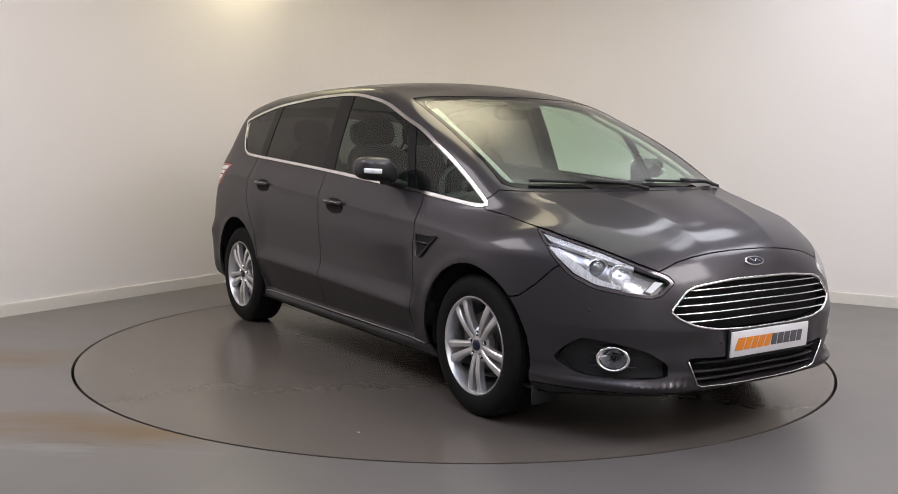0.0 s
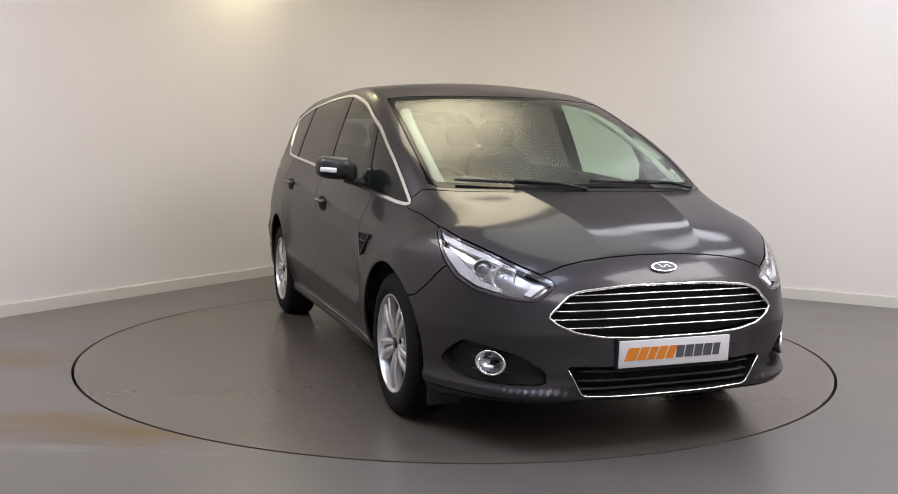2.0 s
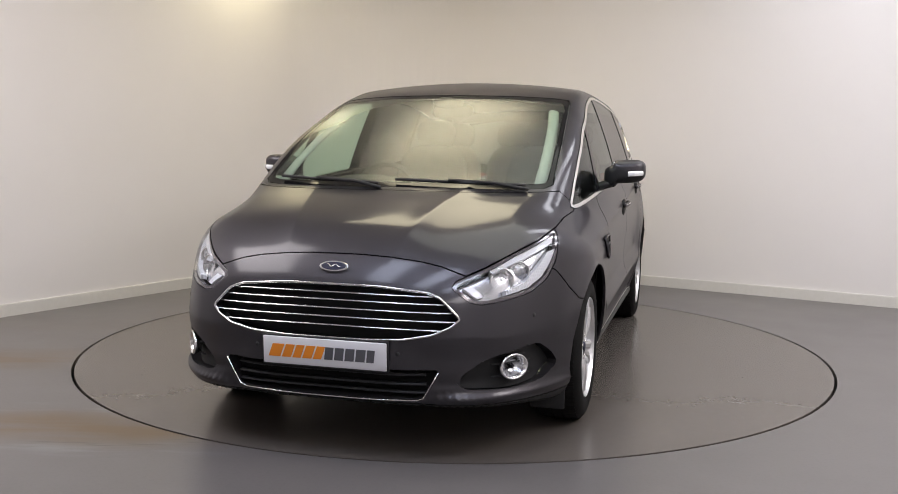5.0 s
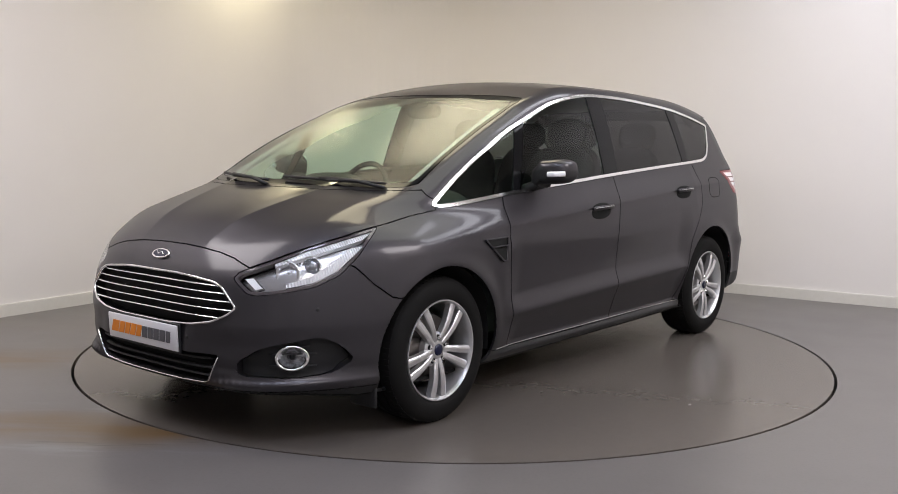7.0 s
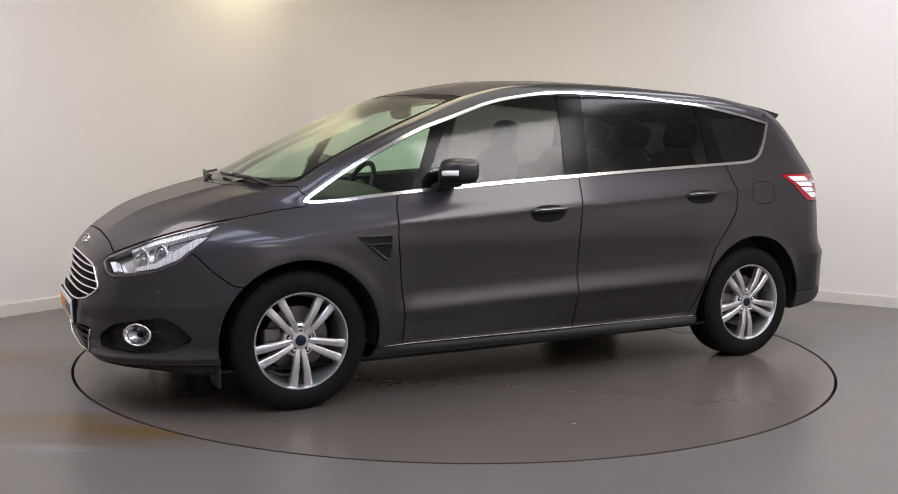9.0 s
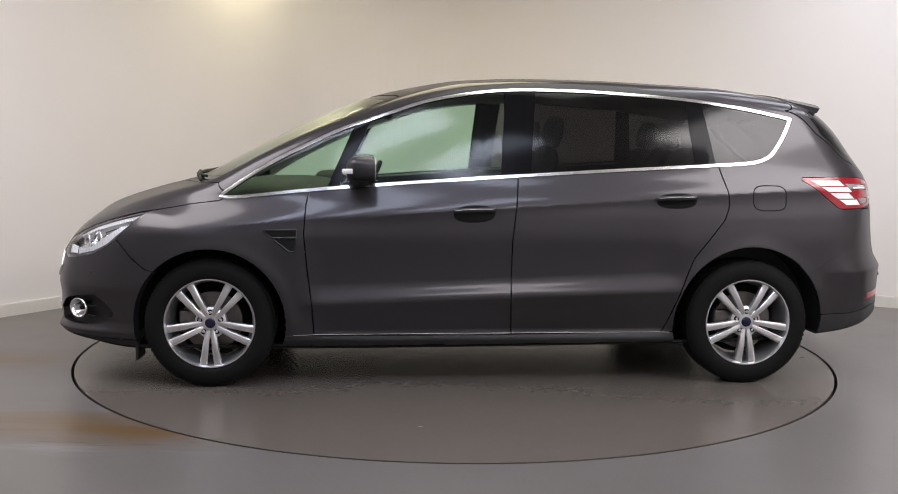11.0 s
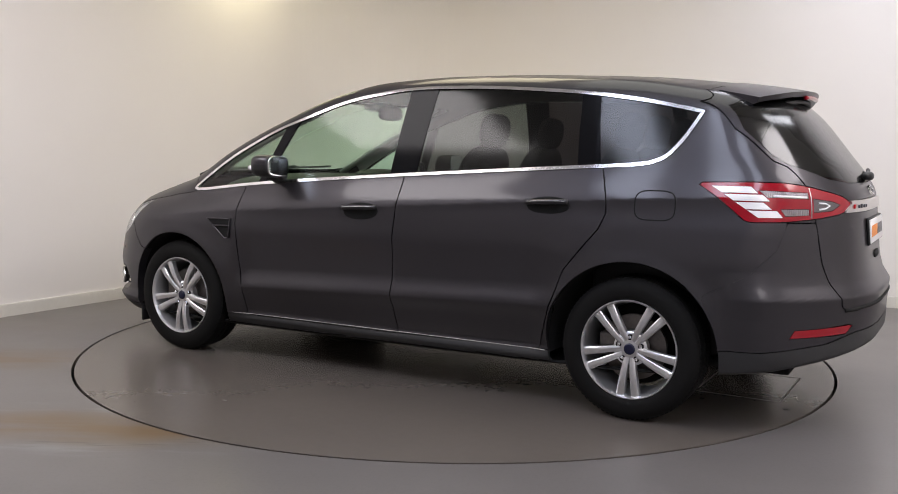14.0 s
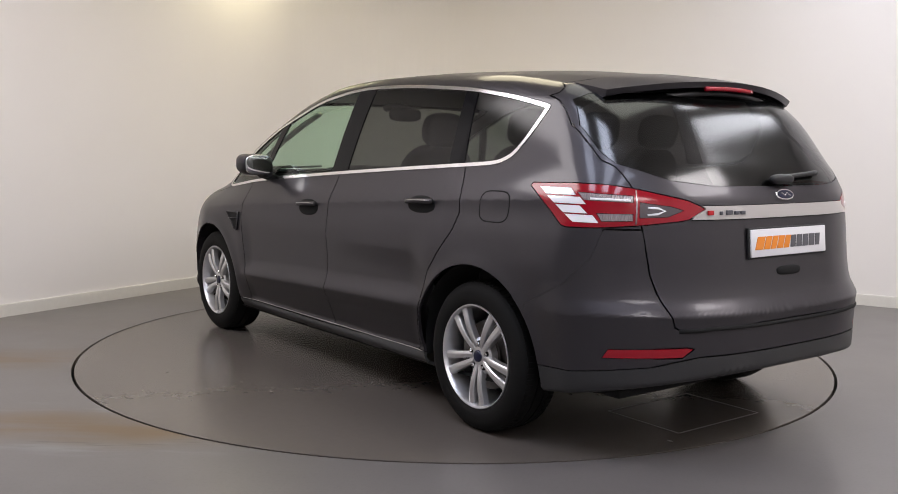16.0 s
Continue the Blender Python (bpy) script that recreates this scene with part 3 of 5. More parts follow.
TAIL = chaikin(diag([(-1.685, 0.851, 1.112), (-1.921, 0.831, 1.119), (-2.067, 0.788, 1.116), (-2.150, 0.717, 1.101), (-2.263, 0.549, 1.059), (-2.293, 0.470, 1.026), (-2.268, 0.551, 0.982),
                     (-2.177, 0.709, 0.962), (-2.05, 0.82, 0.950), (-1.92, 0.885, 0.948), (-1.838, 0.874, 1.010)], -1), 1, 0.10)
HEAD_STRIP = [(-0.672, 0.897), (-0.80, 0.864), (-0.95, 0.822), (-1.08, 0.772), (-1.08, 0.757), (-0.95, 0.798), (-0.80, 0.838), (-0.715, 0.862)]
HEAD_BAND = [(-0.705, 0.842), (-0.757, 0.79), (-0.825, 0.732), (-0.917, 0.691), (-1.03, 0.671), (-1.03, 0.692), (-0.93, 0.718), (-0.855, 0.768), (-0.765, 0.832)]
HEAD_HOOK = [(-1.205, 0.708), (-1.165, 0.715), (-1.125, 0.672), (-1.155, 0.662)]
TAIL_WHITE = [[(-0.636, 1.10), (-0.765, 1.10), (-0.785, 1.072), (-0.664, 1.072)], [(-0.668, 1.066), (-0.80, 1.066), (-0.825, 1.038), (-0.697, 1.038)],
              [(-0.702, 1.033), (-0.80, 1.033), (-0.83, 1.003), (-0.735, 1.003)], [(-0.740, 0.998), (-0.85, 0.998), (-0.875, 0.968), (-0.774, 0.968)]]
TAIL_SMOKE = [(-0.79, 1.085), (-1.005, 1.075), (-1.005, 1.048), (-0.815, 1.055)]
TAIL_BAR = [(-0.865, 1.005), (-1.005, 1.005), (-1.005, 0.978), (-0.885, 0.975)]
TAIL_ARROW = [(-1.03, 1.05), (-1.15, 1.035), (-1.20, 1.02), (-1.14, 0.995), (-1.03, 0.99)]
GATE = [(-0.1, 1.575), (0.50, 1.555), (0.66, 1.53), (0.725, 1.475), (0.757, 1.35), (0.757, 1.21), (0.735, 1.185), (0.716, 1.10), (0.708, 0.96), (0.689, 0.772), (0.672, 0.70), (0.636, 0.575), (0.60, 0.558), (0.246, 0.574), (-0.1, 0.576)]
RGLASS = [(-0.1, 1.503), (0.25, 1.499), (0.45, 1.489), (0.66, 1.478), (0.71, 1.455), (0.745, 1.35), (0.744, 1.24), (0.725, 1.198), (0.573, 1.135), (0.406, 1.115), (0.07, 1.112), (-0.1, 1.112)]
STRIP = [(-0.1, 1.036), (0.50, 1.036), (0.53, 0.984), (-0.1, 0.984)]
REFL = [(0.83, 0.486), (0.585, 0.494), (0.56, 0.488), (0.60, 0.455), (0.845, 0.449)]


def circle(cx, cz, r, n=56):
    return [(cx + r * math.cos(2 * math.pi * k / n), cz + r * math.sin(2 * math.pi * k / n)) for k in range(n)]


ARCH_F, ARCH_R = circle(1.4245, 0.335, 0.386), circle(-1.4245, 0.335, 0.408)
side = lambda c: c.y > 0.45
nose = lambda c: c.x > 1.15
tail = lambda c: c.x < -1.55
mid = lambda c: c.x > 0.25
# name: outline, view, where it holds; the first that a face lies in takes it
RULES = [("none", ARCH_F, SIDEV, side), ("none", ARCH_R, SIDEV, side),
         ("bar", BARS["quarter"], SIDEV, side), ("bar", BARS["b_pillar"], SIDEV, side), ("bar", BARS["c_pillar"], SIDEV, side),
         ("pane", DLO_IN, SIDEV, side), ("window_trim", DLO, SIDEV, side),
         ("screen_glass", SCREEN_IN, FRONTV, mid), ("screen_edge", SCREEN, FRONTV, mid),
         ("head_strip", HEAD_STRIP, LAMPV, nose), ("head_band", HEAD_BAND, LAMPV, nose), ("head_hook", HEAD_HOOK, LAMPV, nose), ("head_inner", grow(HEAD, 0.012), LAMPV, nose),
         ("headlight", HEAD, LAMPV, nose), ("bonnet", HOOD, FRONTV, nose), ("grille", GRILLE, FRONTV, lambda c: c.x > 2.0), ("lower_grille", LOWER, FRONTV, lambda c: c.x > 2.0),
         ("fog_recess", FOG, LAMPV, lambda c: c.x > 1.8),
         *[("tail_white%d" % k, TAIL_WHITE[k], TAILV, lambda c: c.x < -1.5 and c.y > 0.3) for k in range(4)], ("tail_smoke", TAIL_SMOKE, TAILV, lambda c: c.x < -1.5 and c.y > 0.3),
         ("tail_bar", TAIL_BAR, TAILV, lambda c: c.x < -1.5 and c.y > 0.3), ("tail_arrow", TAIL_ARROW, TAILV, lambda c: c.x < -1.5 and c.y > 0.3),
         ("tail_light", TAIL, TAILV, lambda c: c.x < -1.5 and c.y > 0.3), ("rear_glass", RGLASS, FRONTV, tail), ("chrome_strip", STRIP, FRONTV, tail), ("tailgate", GATE, FRONTV, tail),
         ("reflector", REFL, FRONTV, lambda c: c.x < -2.0),
         ("sill", SILL, SIDEV, lambda c: c.y > 0.3), ("front_door", DOOR_F, SIDEV, side), ("rear_door", DOOR_R, SIDEV, side),
         ("front_lip", LIP, SIDEV, lambda c: True), ("front_bumper", BUMPER_F, SIDEV, lambda c: True), ("rear_cladding", CLAD_R, SIDEV, lambda c: True), ("rear_bumper", BUMPER_R, SIDEV, lambda c: True)]


def half_body():
    P = shell()
    bm = bmesh.new()
    vs = [[bm.verts.new(p) for p in r] for r in P]
    for i in range(len(vs) - 1):
        for j in range(len(vs[0]) - 1):
            bm.faces.new((vs[i][j], vs[i + 1][j], vs[i + 1][j + 1], vs[i][j + 1]))
    bmesh.ops.remove_doubles(bm, verts=bm.verts[:], dist=1e-5)
    for name, pts, view, keep in RULES:
        cut(bm, pts, view, keep)
    groups = {}
    for f in bm.faces:
        c = f.calc_center_median()
        got = "bodyshell"
        if c.z < 0.235 and f.normal.z < -0.7 and abs(c.x) < 2.3:
            got = "underbody"
        else:
            for name, pts, (ax, way), keep in RULES:
                if keep(c) and contains(pts, c.dot(ax), c.z):
                    if name == "bar" and not contains(DLO_IN, c.x, c.z):
                        continue
                    got = name
                    break
        if got == "pane":
            got = "quarter_pane" if c.x > 0.74 - (c.z - 1.2) * 0.6 else "front_pane" if c.x > -0.17 else "rear_pane" if c.x > -1.16 else "corner_pane"
        groups.setdefault(got, []).append(f)
    bm.normal_update()
    return bm, groups


def surface_normal(p):
    p = np.asarray(p, float)
    e, g = 2e-3, []
    for k in range(3):
        d = np.zeros(3)
        d[k] = e
        a, b = p + d, p - d
        g.append(body_f(a[:, 0], a[:, 1], a[:, 2]) - body_f(b[:, 0], b[:, 1], b[:, 2]))
    g = np.stack(g, 1)
    g[np.abs(p[:, 1]) < 1e-4, 1] = 0
    return g / np.maximum(1e-9, np.linalg.norm(g, axis=1))[:, None]


def panel(name, faces, material, parent, gap=0.0034, depth=0.014, lift=0.0, sides=(1, -1), joined=True, label="", shift=(0, 0, 0)):
    """A body panel from faces of the half body: edges drawn back for the gap and folded inward; mirrored to the other side."""
    ids, verts = {}, []
    for f in faces:
        for v in f.verts:
            if v not in ids:
                ids[v] = len(verts)
                verts.append(np.array(v.co))
    V = np.array(verts)
    N = surface_normal(V)
    for _ in range(3):
        # cut points come to lie on the surface itself
        W = V + N * 1e-3
        f0, f1 = body_f(V[:, 0], V[:, 1], V[:, 2]), body_f(W[:, 0], W[:, 1], W[:, 2])
        V = V - N * np.clip(f0 / np.maximum(0.2, (f1 - f0) / 1e-3), -0.004, 0.004)[:, None]
    N = surface_normal(V)
    polys = [[ids[v] for v in f.verts] for f in faces]
    # all faces wind outward
    for k, p in enumerate(polys):
        nn = np.zeros(3)
        for a, b in zip(p, p[1:] + p[:1]):
            nn += np.cross(V[a], V[b])
        if np.dot(nn, N[p].sum(0)) < 0:
            polys[k] = p[::-1]
    inside = set(faces)
    move, count, border = np.zeros_like(V), np.zeros(len(V)), []
    for f in faces:
        fc = np.array(f.calc_center_median())
        for lp in f.loops:
            e = lp.edge
            if sum(g in inside for g in e.link_faces) == 1:
                a, b = ids[lp.vert], ids[lp.link_loop_next.vert]
                if abs(V[a][1]) < 1e-4 and abs(V[b][1]) < 1e-4:
                    continue
                t = V[b] - V[a]
                t = t / max(1e-9, np.linalg.norm(t))
                n = np.cross(N[a], t)
                n = n if np.dot(fc - V[a], n) > 0 else -n
                for i in (a, b):
                    move[i] += n
                    count[i] += 1
                border.append((a, b, n))
    m = count > 0
    ln = np.linalg.norm(move, axis=1)
    V[m] += move[m] / np.maximum(1e-6, ln[m])[:, None] * (gap(V[m])[:, None] if callable(gap) else gap)
    V += N * lift + np.array(shift)
    flat = {i: len(V) + k for k, i in enumerate(sorted({i for ab in border for i in ab[:2]}))}
    down = np.array([V[i] - N[i] * depth for i in flat]).reshape(-1, 3)
    A = np.vstack([V, down])
    out = []
    both = [sides] if joined else [(s,) for s in sides]
    for ss in both:
        vv, ff, nn = [], [], []
        for s in ss:
            o = sum(len(q) for q in vv)
            mir = np.array([1, s, 1])
            vv.append(A * mir)
            for p in polys:
                q = p if s > 0 else p[::-1]
                ff.append([o + i for i in q])
                nn += [tuple(N[i] * mir) for i in q]
            for a, b, n in border:
                q = [b, a, flat[a], flat[b]]
                e1, e2 = A[a] - A[b], A[flat[b]] - A[b]
                k = np.cross(e1, e2)
                k = k / max(1e-12, np.linalg.norm(k))
                if np.dot(k, n) > 0:
                    q, k = q[::-1], -k
                q = q if s > 0 else q[::-1]
                ff.append([o + i for i in q])
                nn += [tuple(k * mir)] * 4
        me = bpy.data.meshes.new(name)
        me.from_pydata(np.vstack(vv).tolist(), [], ff)
        me.polygons.foreach_set("use_smooth", [True] * len(ff))
        me.materials.append(material)
        if not me.validate(clean_customdata=False):
            me.normals_split_custom_set(nn)
        ob = new(name, me)
        ob.parent = parent
        if label:
            tagged(ob, label)
        out.append(ob)
    return out


car = new("car")
tagged(car, "dark grey metallic people carrier parked on the turntable", "car")
HALF, G = half_body()
def fine_gap(v):
    """A hairline along the seam between wing and rear bumper, the usual gap elsewhere."""
    return np.where((v[:, 0] < -1.70) & (v[:, 1] > 0.70) & (v[:, 2] < 0.94), 0.0004, 0.0034)


panel("bodyshell", G["bodyshell"], PAINT, car, gap=fine_gap)
panel("bonnet", G["bonnet"], PAINT, car)
front_doors = panel("front_door", G["front_door"], PAINT, car, joined=False)
rear_doors = panel("rear_door", G["rear_door"], PAINT, car, joined=False)
sills = panel("sill", G["sill"], CLAD, car, joined=False, label="dark grey plastic sill moulding")
bumper = panel("front_bumper", G["front_bumper"], PAINT, car, depth=0.05)[0]
panel("front_lip", G["front_lip"], BLACK, car, label="black plastic lower lip")
rear_bumper = panel("rear_bumper", G["rear_bumper"], PAINT, car, gap=fine_gap)[0]
panel("rear_cladding", G["rear_cladding"], CLAD, car, label="dark grey lower bumper cladding")
tailgate = panel("tailgate", G["tailgate"], PAINT, car)[0]
panel("underbody", G["underbody"], DARK, car, label="black underbody")
windscreen = panel("windscreen", G["screen_glass"], SCREENGLASS, car, gap=0, depth=0.004, lift=-0.002, label="green tinted windscreen")[0]
panel("screen_edge", G["screen_edge"], GLOSSBLACK, car, lift=-0.002, label="black windscreen border")
panel("window_trim", G["window_trim"], CHROME, car, gap=0.0, lift=0.003, joined=False, label="bright chrome window surround")
for lo, hi in ((0.3, 1.2), (-0.6, 0.3), (-1.6, -0.6)):
    panel("pillar_cover", [f for f in G["bar"] if lo < f.calc_center_median().x < hi], GLOSSBLACK, car, gap=0.0, depth=0.01, joined=False, label="gloss black pillar cover")
for nm, glassy in (("quarter_pane", CLEAR), ("front_pane", CLEAR), ("rear_pane", PRIVACY), ("corner_pane", PRIVACY)):
    panel(nm, G[nm], glassy, car, gap=0.0, depth=0.004, lift=-0.003, joined=False, label="clear green tinted side window" if glassy is CLEAR else "dark tinted side window")
panel("rear_window", G["rear_glass"], REARGLASS, car, gap=0.0, depth=0.004, lift=-0.001, label="dark tinted rear window")
panel("tailgate_strip", G["chrome_strip"], STRIPMAT, car, gap=0.0, depth=0.02, lift=0.008, label="satin silver strip across the tailgate")
panel("reflector", G["reflector"], REDLENS, car, gap=0.002, joined=False, label="long red rear reflector")
# recesses
panel("grille_backing", G["grille"], DARK, car, gap=0.0, depth=0.0, shift=(-0.045, 0, 0))
panel("lower_grille_backing", G["lower_grille"], DARK, car, gap=0.0, depth=0.0, shift=(-0.05, 0, 0))
fogs = panel("fog_recess", G["fog_recess"], BLACK, car, gap=0.0, depth=0.0, lift=-0.045, joined=False, label="black plastic fog lamp recess")
LAMPF = G["headlight"] + G["head_strip"] + G["head_band"] + G["head_hook"] + G["head_inner"]
headlights = panel("headlight", LAMPF, LENS, car, gap=0.001, depth=0.01, joined=False, label="clear headlight with chrome reflectors")
for k, hl in enumerate(headlights):
    sd = (1, -1)[k:k + 1]
    panel("bezel", G["headlight"], SMOKELENS, hl, gap=0.0, depth=0.02, lift=-0.003, sides=sd, label="black bezel")
    panel("reflector_bowl", G["head_inner"], LAMPBASE, hl, gap=0.0, depth=0.0, lift=-0.045, sides=sd, label="silver reflector bowl")
    panel("daylight_strip", G["head_strip"], RIBBED, hl, gap=0.002, depth=0.03, lift=-0.012, sides=sd, label="white light strip")
    panel("indicator_band", G["head_band"], RIBBED, hl, gap=0.002, depth=0.03, lift=-0.012, sides=sd, label="pale ribbed indicator band")
    panel("light_hook", G["head_hook"], WHITELENS, hl, gap=0.002, depth=0.03, lift=-0.012, sides=sd, label="white light hook")
tails = panel("tail_light", G["tail_light"], REDLENS, car, gap=0.001, joined=False, label="red, white and smoked tail light")
for k, tl in enumerate(tails):
    sd = (1, -1)[k:k + 1]
    for g in range(4):
        panel("white_lens", G["tail_white%d" % g], WHITELENS, tl, gap=0.0005, lift=0.001, sides=sd, label="white lens block")
    for g in ("tail_smoke", "tail_bar", "tail_arrow"):
        panel("smoked_lens", G[g], SMOKELENS if g == "tail_arrow" else GREYRIB, tl, gap=0.001, lift=-0.001, sides=sd, label="smoked grey lens" if g == "tail_arrow" else "grey ribbed lens")
# cabin lining behind the roof and pillars, and behind the doors
roof = [f for f in G["bodyshell"] if f.calc_center_median().z > 0.98 and -2.2 < f.calc_center_median().x < 1.3]
panel("roof_lining", roof, LININGMAT, car, gap=0.0, depth=0.0, lift=-0.02)
for g in ("front_door", "rear_door"):
    panel("door_lining", G[g], TRIM, car, gap=0.0, depth=0.0, lift=-0.05, joined=False)
panel("tailgate_lining", G["tailgate"], TRIM, car, gap=0.0, depth=0.0, lift=-0.03)
# ---- places on the body ----
def on_body(view, s, z, lo=0.0, hi=2.6, back=0.0):
    """The place on the left half of the body at (s, z) in a view, and the surface's normal; back: metres inward."""
    ax, way = view
    base = ax * s + Vector((0, 0, z))
    a, b = lo, hi
    for _ in range(22):
        m = (a + b) / 2
        q = base + way * m
        a, b = (m, b) if body_f(np.array(q.x), np.array(q.y), np.array(q.z)) < 0 else (a, m)
    q = base + way * a
    n = Vector(surface_normal([q])[0])
    return q - n * back, n


REARV = (Vector((0, 1, 0)), Vector((-1, 0, 0)))


def tube(bm, pts, ups, w, h, closed=False):
    """A bar of width w (across) and height h (along up) swept through pts."""
    rings = []
    n = len(pts)
    for i, p in enumerate(pts):
        a = pts[i - 1] if (i or closed) else p
        b = pts[(i + 1) % n] if (i < n - 1 or closed) else p
        t = (Vector(b) - Vector(a)).normalized()
        u = (Vector(ups[i]) - t * Vector(ups[i]).dot(t)).normalized()
        s = t.cross(u)
        ring = []
        for k in range(8):
            an = math.radians(22.5 + 45 * k)
            ring.append(bm.verts.new(Vector(p) + s * (math.cos(an) * w * 0.54) + u * (math.sin(an) * h * 0.54)))
        rings.append(ring)
    m = n if closed else n - 1
    for i in range(m):
        r, q = rings[i], rings[(i + 1) % n]
        for k in range(8):
            bm.faces.new((r[k], r[(k + 1) % 8], q[(k + 1) % 8], q[k]))
    if not closed:
        bm.faces.new(rings[0][::-1])
        bm.faces.new(rings[-1])
    bmesh.ops.recalc_face_normals(bm, faces=bm.faces[:])
    return bm


def lathe(bm, profile, seg=64):
    """A turned shape round the y axis from (radius, y) pairs."""
    rings = []
    for r, y in profile:
        if r < 1e-5:
            rings.append([bm.verts.new((0, y, 0))] * seg)
        else:
            rings.append([bm.verts.new((r * math.cos(2 * math.pi * k / seg), y, r * math.sin(2 * math.pi * k / seg))) for k in range(seg)])
    for a, b in zip(rings, rings[1:]):
        for k in range(seg):
            q = []
            for v in (a[k], a[(k + 1) % seg], b[(k + 1) % seg], b[k]):
                if v not in q:
                    q.append(v)
            if len(q) > 2:
                bm.faces.new(q)
    bmesh.ops.recalc_face_normals(bm, faces=bm.faces[:])
    return bm


def sharp(ob, angle=35):
    """Creases where faces meet at more than the angle."""
    bm = bmesh.new()
    bm.from_mesh(ob.data)
    for e in bm.edges:
        e.smooth = len(e.link_faces) == 2 and e.calc_face_angle(0) < radians(angle)
    bm.to_mesh(ob.data)
    bm.free()
    return ob


def blob(bm, size, power=2.6, nu=28, nv=16, at=(0, 0, 0)):
    """A rounded box: half sizes and the power of its roundness."""
    def sp(v, p):
        return math.copysign(abs(v) ** p, v)
    e = 2 / power
    rows = []
    for j in range(nv + 1):
        b = -math.pi / 2 + math.pi * j / nv
        rows.append([bm.verts.new((at[0] + size[0] * sp(math.cos(b), e) * sp(math.cos(2 * math.pi * i / nu), e), at[1] + size[1] * sp(math.cos(b), e) * sp(math.sin(2 * math.pi * i / nu), e),
                                   at[2] + size[2] * sp(math.sin(b), e))) for i in range(nu)])
    for a, b in zip(rows, rows[1:]):
        for i in range(nu):
            bm.faces.new((a[i], a[(i + 1) % nu], b[(i + 1) % nu], b[i]))
    bmesh.ops.remove_doubles(bm, verts=bm.verts[:], dist=1e-5)
    bmesh.ops.recalc_face_normals(bm, faces=bm.faces[:])
    return bm


# ---- wheels: outward is +y ----
def wheel_at(x, s):
    w = new("wheel")
    w.parent = car
    w.matrix_basis = pose(x, s * 0.815, 0.335, 0, 0, 0 if s > 0 else 180)
    bm = bmesh.new()
    lathe(bm, [(0.226, 0.098), (0.240, 0.110), (0.262, 0.1145), (0.285, 0.114), (0.300, 0.110), (0.316, 0.102), (0.327, 0.090), (0.332, 0.078), (0.335, 0.05), (0.335, 0.028), (0.328, 0.027), (0.328, 0.021),
                (0.335, 0.02), (0.335, -0.02), (0.328, -0.021), (0.328, -0.027), (0.335, -0.028), (0.334, -0.07), (0.325, -0.095), (0.29, -0.112), (0.24, -0.11), (0.226, -0.098)], 96)
    tyre = part("tyre", bm, RUBBER, w, "black rubber tyre")
    sharp(tyre, 50)
    bm = bmesh.new()
    for k in range(84):
        # shoulder lugs
        a = 2 * math.pi * k / 84
        for y0, y1 in ((0.050, 0.086), (-0.086, -0.050)):
            q = [(0.3355, y0), (0.331 if y1 > 0 else 0.3355, y1)] if y0 > 0 else [(0.331, y0), (0.3355, y1)]
            vs = []
            for da in (-0.022, 0.022):
                for r, y in q:
                    for dr in (-0.004, 0.002):
                        vs.append(bm.verts.new(((r + dr) * math.cos(a + da), y, (r + dr) * math.sin(a + da))))
            for f in ((1, 3, 7, 5), (0, 1, 5, 4), (2, 6, 7, 3), (0, 2, 3, 1), (4, 5, 7, 6)):
                bm.faces.new([vs[i] for i in f])
    bmesh.ops.recalc_face_normals(bm, faces=bm.faces[:])
    tagged(part("tread", bm, RUBBER, w, "tread blocks", False), kind="stuff")
    bm = bmesh.new()
    lathe(bm, [(0.229, 0.097), (0.233, 0.104), (0.231, 0.109), (0.227, 0.109), (0.222, 0.100), (0.218, 0.088), (0.212, 0.05), (0.200, -0.02), (0.205, -0.09), (0.225, -0.1)], 72)
    sharp(part("rim", bm, ALLOY, w, "silver alloy rim"), 40)
    for k in range(5):
        a0 = math.radians(-90 + 72 * k)
        for sd in (1, -1):
            bm = bmesh.new()
            rings = []
            for i in range(9):
                t = i / 8
                r = 0.040 + t * 0.181
                off = sd * (0.013 + 0.0245 * t)
                wd = 0.0125 + 0.0075 * t
                y = 0.083 + 0.010 * math.sin(math.pi * min(1, t * 1.1)) + 0.010 * t
                c = Vector((math.cos(a0), 0, math.sin(a0))) * r + Vector((-math.sin(a0), 0, math.cos(a0))) * off
                sv = Vector((-math.sin(a0), 0, math.cos(a0)))
                rings.append([bm.verts.new(c + sv * q + Vector((0, y + h, 0))) for q, h in ((-wd, -0.03), (-wd, -0.002), (-wd * 0.7, 0.002), (sd * wd * 0.25, 0.004), (wd * 0.7, 0.002), (wd, -0.002), (wd, -0.03))])
            for p, q in zip(rings, rings[1:]):
                for i in range(6):
                    bm.faces.new((p[i], p[i + 1], q[i + 1], q[i]))
            bmesh.ops.recalc_face_normals(bm, faces=bm.faces[:])
            part("spoke", bm, ALLOY, w, smooth=False)
        bm = bmesh.new()
        lathe(bm, [(0.0, 0.096), (0.006, 0.096), (0.009, 0.092), (0.009, 0.07)], 6)
        nut = part("lug_nut", bm, CHROME, w, "chrome lug nut", False)
        an = math.radians(90 + 72 * k)
        # shade of the nut's hole, as a near-black disc laid on the hub
        bm = bmesh.new()
